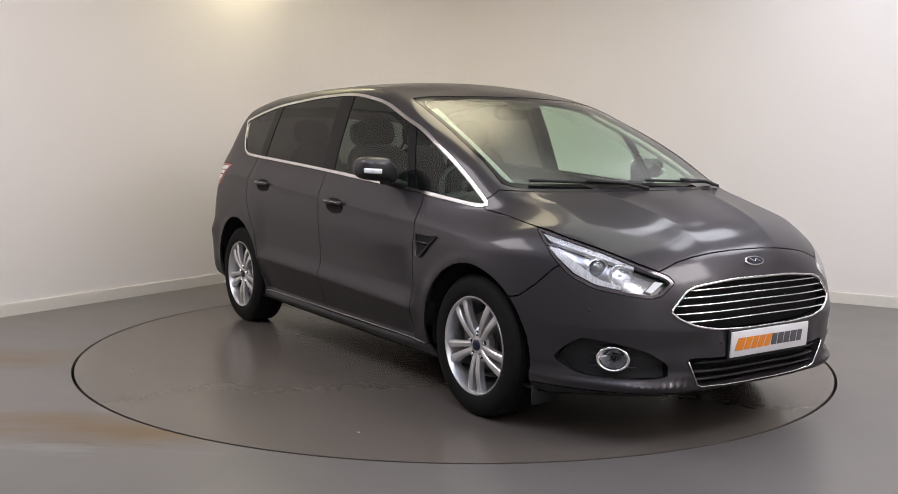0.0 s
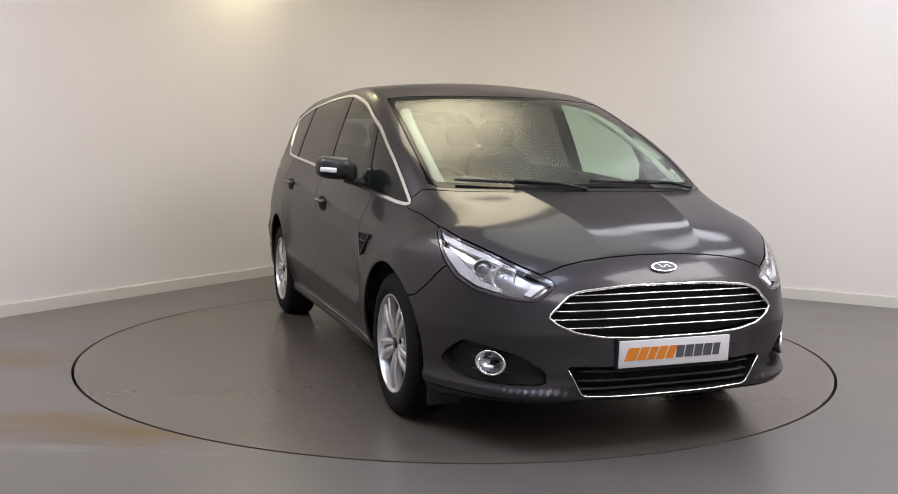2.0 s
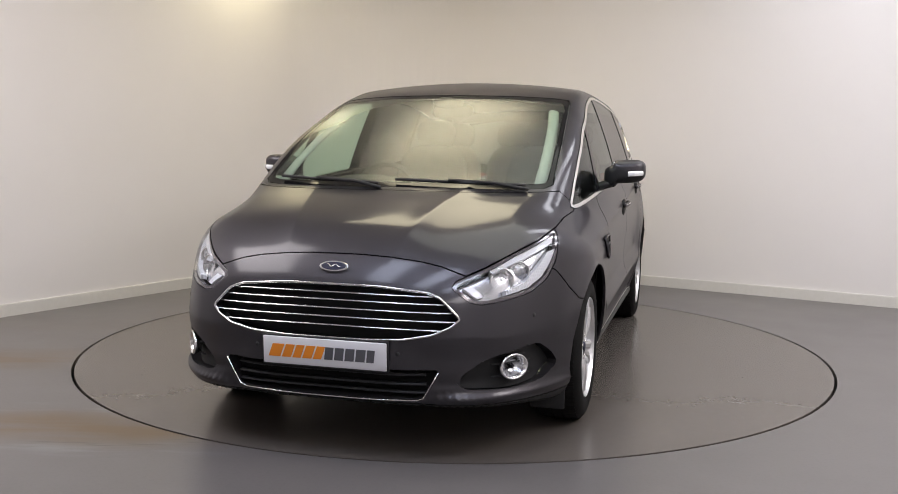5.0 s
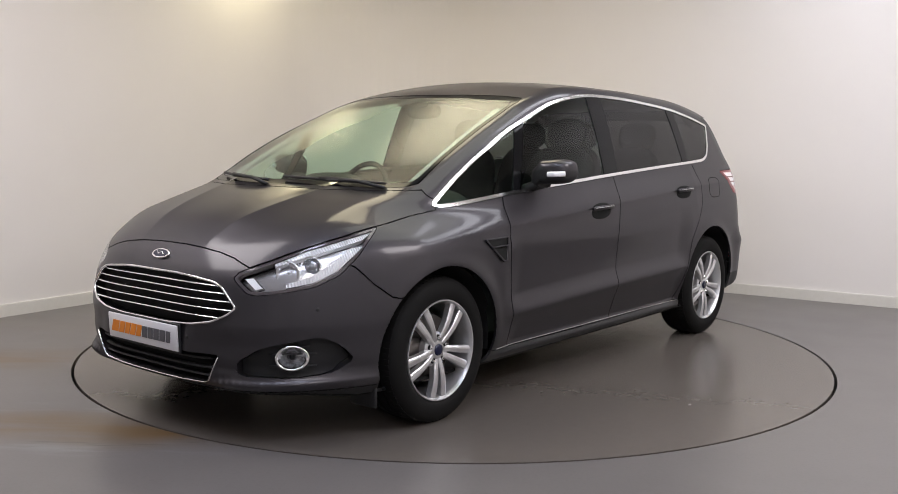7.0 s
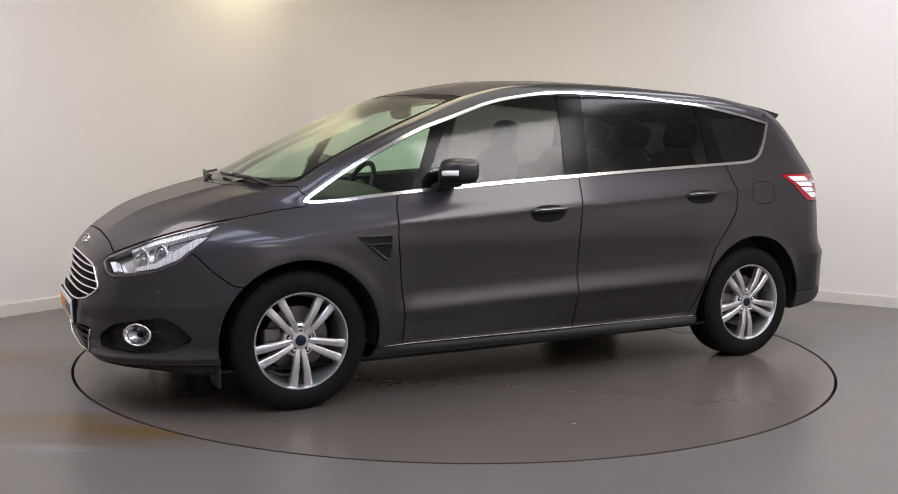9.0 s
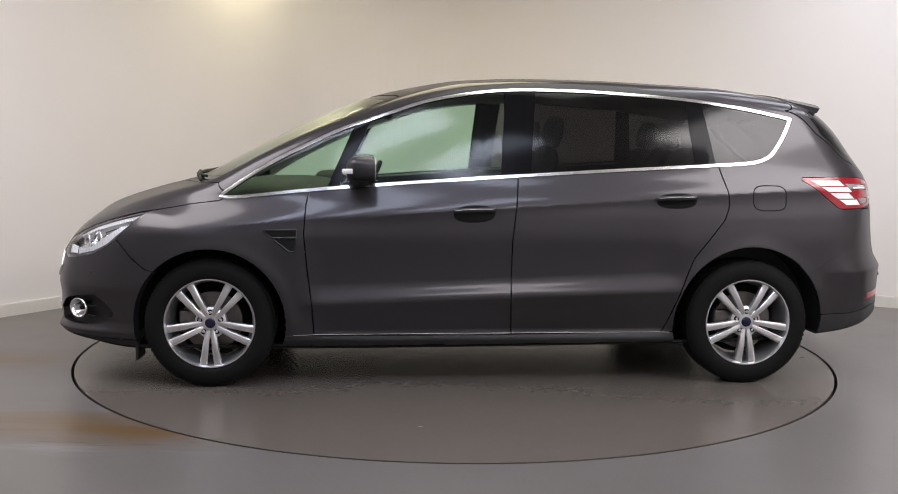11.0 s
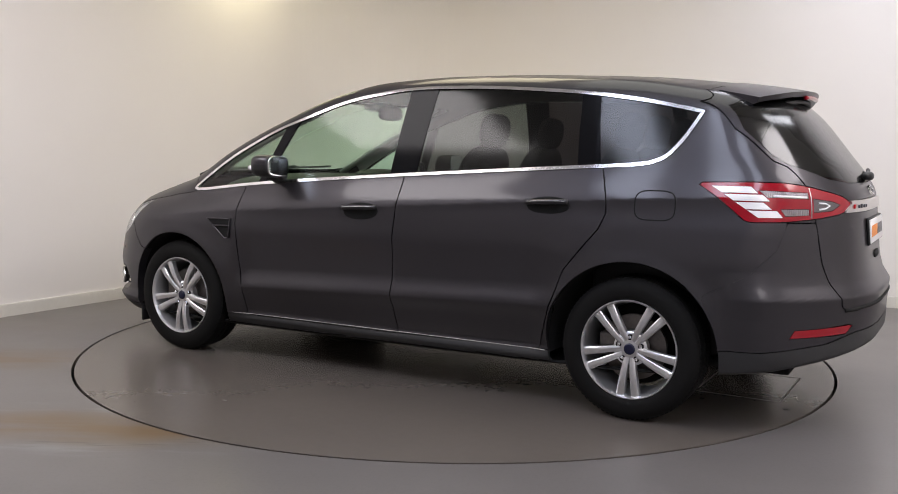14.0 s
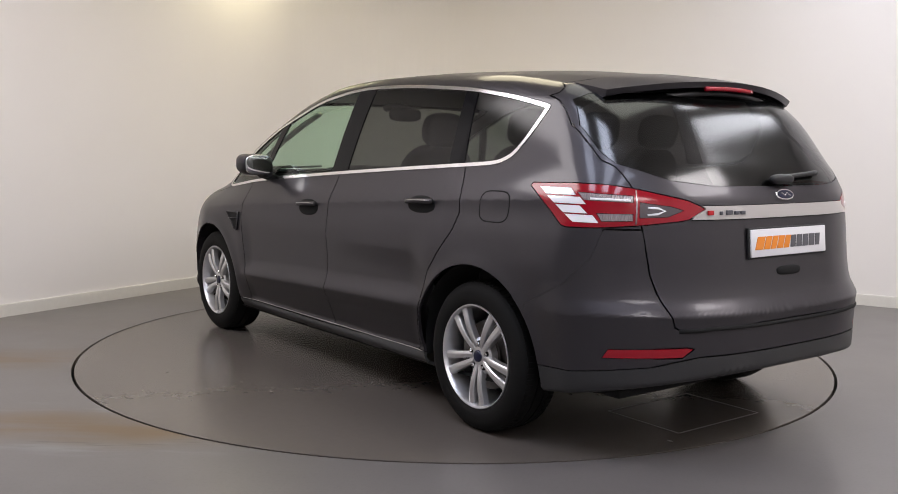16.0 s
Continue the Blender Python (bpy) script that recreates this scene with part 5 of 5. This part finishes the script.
for y, wd, ma in ((0.455, 0.032, mat("red_print", (0.45, 0.01, 0.015), 0.3)), (0.405, 0.014, GREYPRINT), (0.365, 0.036, GREYPRINT), (0.325, 0.026, GREYPRINT), (0.292, 0.026, GREYPRINT)):
    bm = bmesh.new()
    q, n = on_body(REARV, y, 1.008)
    box(bm, q.x - 0.014, q.x - 0.006, y - wd / 2, y + wd / 2, 1.002, 1.016 if wd < 0.03 else 1.020, 0.001)
    part("name_bar", bm, ma, tailgate)
# lower edge trim over the bumper
bm = bmesh.new()
pts = []
for y in np.linspace(-0.62, 0.62, 31):
    q, n = on_body(REARV, abs(float(y)), 0.565 if abs(y) < 0.5 else 0.560)
    pts.append((q.x - 0.001, float(y), q.z))
tube(bm, pts, [(0, 0, 1)] * 31, 0.010, 0.016)
part("bumper_gap", bm, DARK, rear_bumper, "dark gap over the bumper")

# ---- cabin ----
def seat(x, y, wide=0.25):
    s = new("seat")
    s.parent = car
    s.matrix_basis = pose(x, y, 0)
    tagged(s, "dark fabric seat with a headrest")
    bm = bmesh.new()
    blob(bm, (0.27, wide, 0.10), 3.4, at=(0.22, 0, 0.62))
    part("cushion", bm, FABRIC, s)
    bm = bmesh.new()
    blob(bm, (0.075, wide, 0.34), 3.2)
    part("backrest", bm, FABRIC, s).matrix_basis = pose(-0.12, 0, 0.94, 0, -17, 0)
    bm = bmesh.new()
    blob(bm, (0.05, 0.135, 0.095), 2.8)
    part("headrest", bm, FABRIC, s).matrix_basis = pose(-0.24, 0, 1.345, 0, -10, 0)
    for dy in (-0.06, 0.06):
        bm = bmesh.new()
        tube(bm, [(-0.20, dy, 1.18), (-0.235, dy, 1.32)], [(0, 1, 0)] * 2, 0.012, 0.012)
        part("headrest_post", bm, SATIN, s)


for sx, sy, w in ((-0.20, 0.38, 0.25), (-0.20, -0.38, 0.25), (-1.0, 0.45, 0.21), (-1.0, 0.0, 0.20), (-1.0, -0.45, 0.21)):
    seat(sx, sy, w)
bm = bmesh.new()
blob(bm, (0.36, 0.72, 0.17), 3.2, at=(1.10, 0, 0.90))
part("dashboard", bm, TRIM, car, "dark grey dashboard")
bm = bmesh.new()
blob(bm, (0.10, 0.2, 0.05), 2.6, at=(0.86, -0.38, 1.05))
part("instrument_hood", bm, TRIM, car)
sw = new("steering_wheel")
sw.parent = car
sw.matrix_basis = pose(0.62, -0.38, 0.98, 0, -24, 0) @ pose(0, 0, 0, 0, 0, 90)
tagged(sw, "black steering wheel")
bm = bmesh.new()
pts = [(0.185 * math.cos(a), 0, 0.185 * math.sin(a)) for a in np.linspace(0, 2 * math.pi, 41)[:-1]]
tube(bm, pts, [(0, 1, 0)] * 40, 0.03, 0.03, True)
part("wheel_rim", bm, TRIM, sw)
bm = bmesh.new()
blob(bm, (0.17, 0.025, 0.03), 3.0)
blob(bm, (0.07, 0.035, 0.07), 2.6)
part("wheel_boss", bm, TRIM, sw)
bm = bmesh.new()
blob(bm, (0.03, 0.12, 0.045), 3.0, at=(0.50, 0, 1.46))
part("inside_mirror", bm, TRIM, car, "black interior mirror")
bm = bmesh.new()
blob(bm, (0.07, 0.085, 0.03), 3.0, at=(0.60, 0, 1.505))
part("sensor_pod", bm, TRIM, car, "grey sensor pod behind the windscreen")
bm = bmesh.new()
box(bm, -2.1, 1.5, -0.72, 0.72, 0.26, 0.30, 0.01)
part("cabin_floor", bm, DARK, car)
bm = bmesh.new()
box(bm, 1.35, 1.40, -0.7, 0.7, 0.28, 0.95, 0.01)
part("bulkhead", bm, DARK, car)
bm = bmesh.new()
box(bm, -2.15, -1.15, -0.70, 0.70, 0.30, 0.74, 0.03)
part("boot_floor", bm, TRIM, car)

# pale trim inside the windscreen pillars
for sd in (1, -1):
    pts, ups = [], []
    for y, z in ((0.672, 1.10), (0.668, 1.2), (0.652, 1.32), (0.628, 1.42), (0.60, 1.49)):
        q, n = on_body(FRONTV, y, z, back=0.045)
        pts.append((q.x, q.y * sd, q.z))
        ups.append((n.x, n.y * sd, n.z))
    bm = bmesh.new()
    tube(bm, pts, ups, 0.055, 0.03)
    part("pillar_trim", bm, LININGMAT, car, "pale pillar trim inside the windscreen")

# ---- ceiling lights: frames for inferred panels and added fill, all unseen ----
TUBECASE = mat("light_housing", (0.7, 0.7, 0.7), 0.5)
for x, y, sx, sy in LAMPS:
    lt = new("unseen_light_panel")
    lt.matrix_basis = pose(x, y, ROOM_H, 0, 0, 58.3)
    tagged(lt, "white framed ceiling panel for inferred lights and added fill", "ceiling light", "ceiling lights")
    bm = bmesh.new()
    for bx in ((-sy / 2 - 0.03, -sy / 2, -sx / 2 - 0.03, sx / 2 + 0.03), (sy / 2, sy / 2 + 0.03, -sx / 2 - 0.03, sx / 2 + 0.03), (-sy / 2, sy / 2, -sx / 2 - 0.03, -sx / 2), (-sy / 2, sy / 2, sx / 2, sx / 2 + 0.03)):
        box(bm, *bx, -0.10, 0.0)
    part("light_frame", bm, TUBECASE, lt, smooth=False)
# ---- motion: the turntable carries the car round ----
TURN = [(0.0, -55.36), (0.5, -56.44), (1.0, -59.25), (1.5, -63.5), (2.0, -69.25), (2.5, -75.2), (3.0, -81.3), (3.5, -87.3), (4.0, -93.33), (4.5, -99.3),
        (5.0, -105.35), (5.2, -107.75), (7.5, -134.68), (8.0, -140.45), (8.5, -146.23), (9.0, -152.0), (11.5, -180.68), (12.0, -186.38), (12.5, -192.1),
        (13.0, -197.86), (13.5, -203.65), (14.0, -209.48), (14.5, -215.3), (15.0, -221.14), (15.5, -226.95), (16.0, -232.85)]
PIVOT = (0.0738, -0.098)


def motions():
    turn = spline(TURN)
    times = [k * 0.25 for k in range(65)]
    walk(turntable, [(t, pose(0, 0, 0, 0, 0, float(turn(t)))) for t in times])
    walk(car, [(t, pose(0, 0, 0, 0, 0, float(turn(t))) @ pose(-PIVOT[0], -PIVOT[1], 0)) for t in times])


motions()
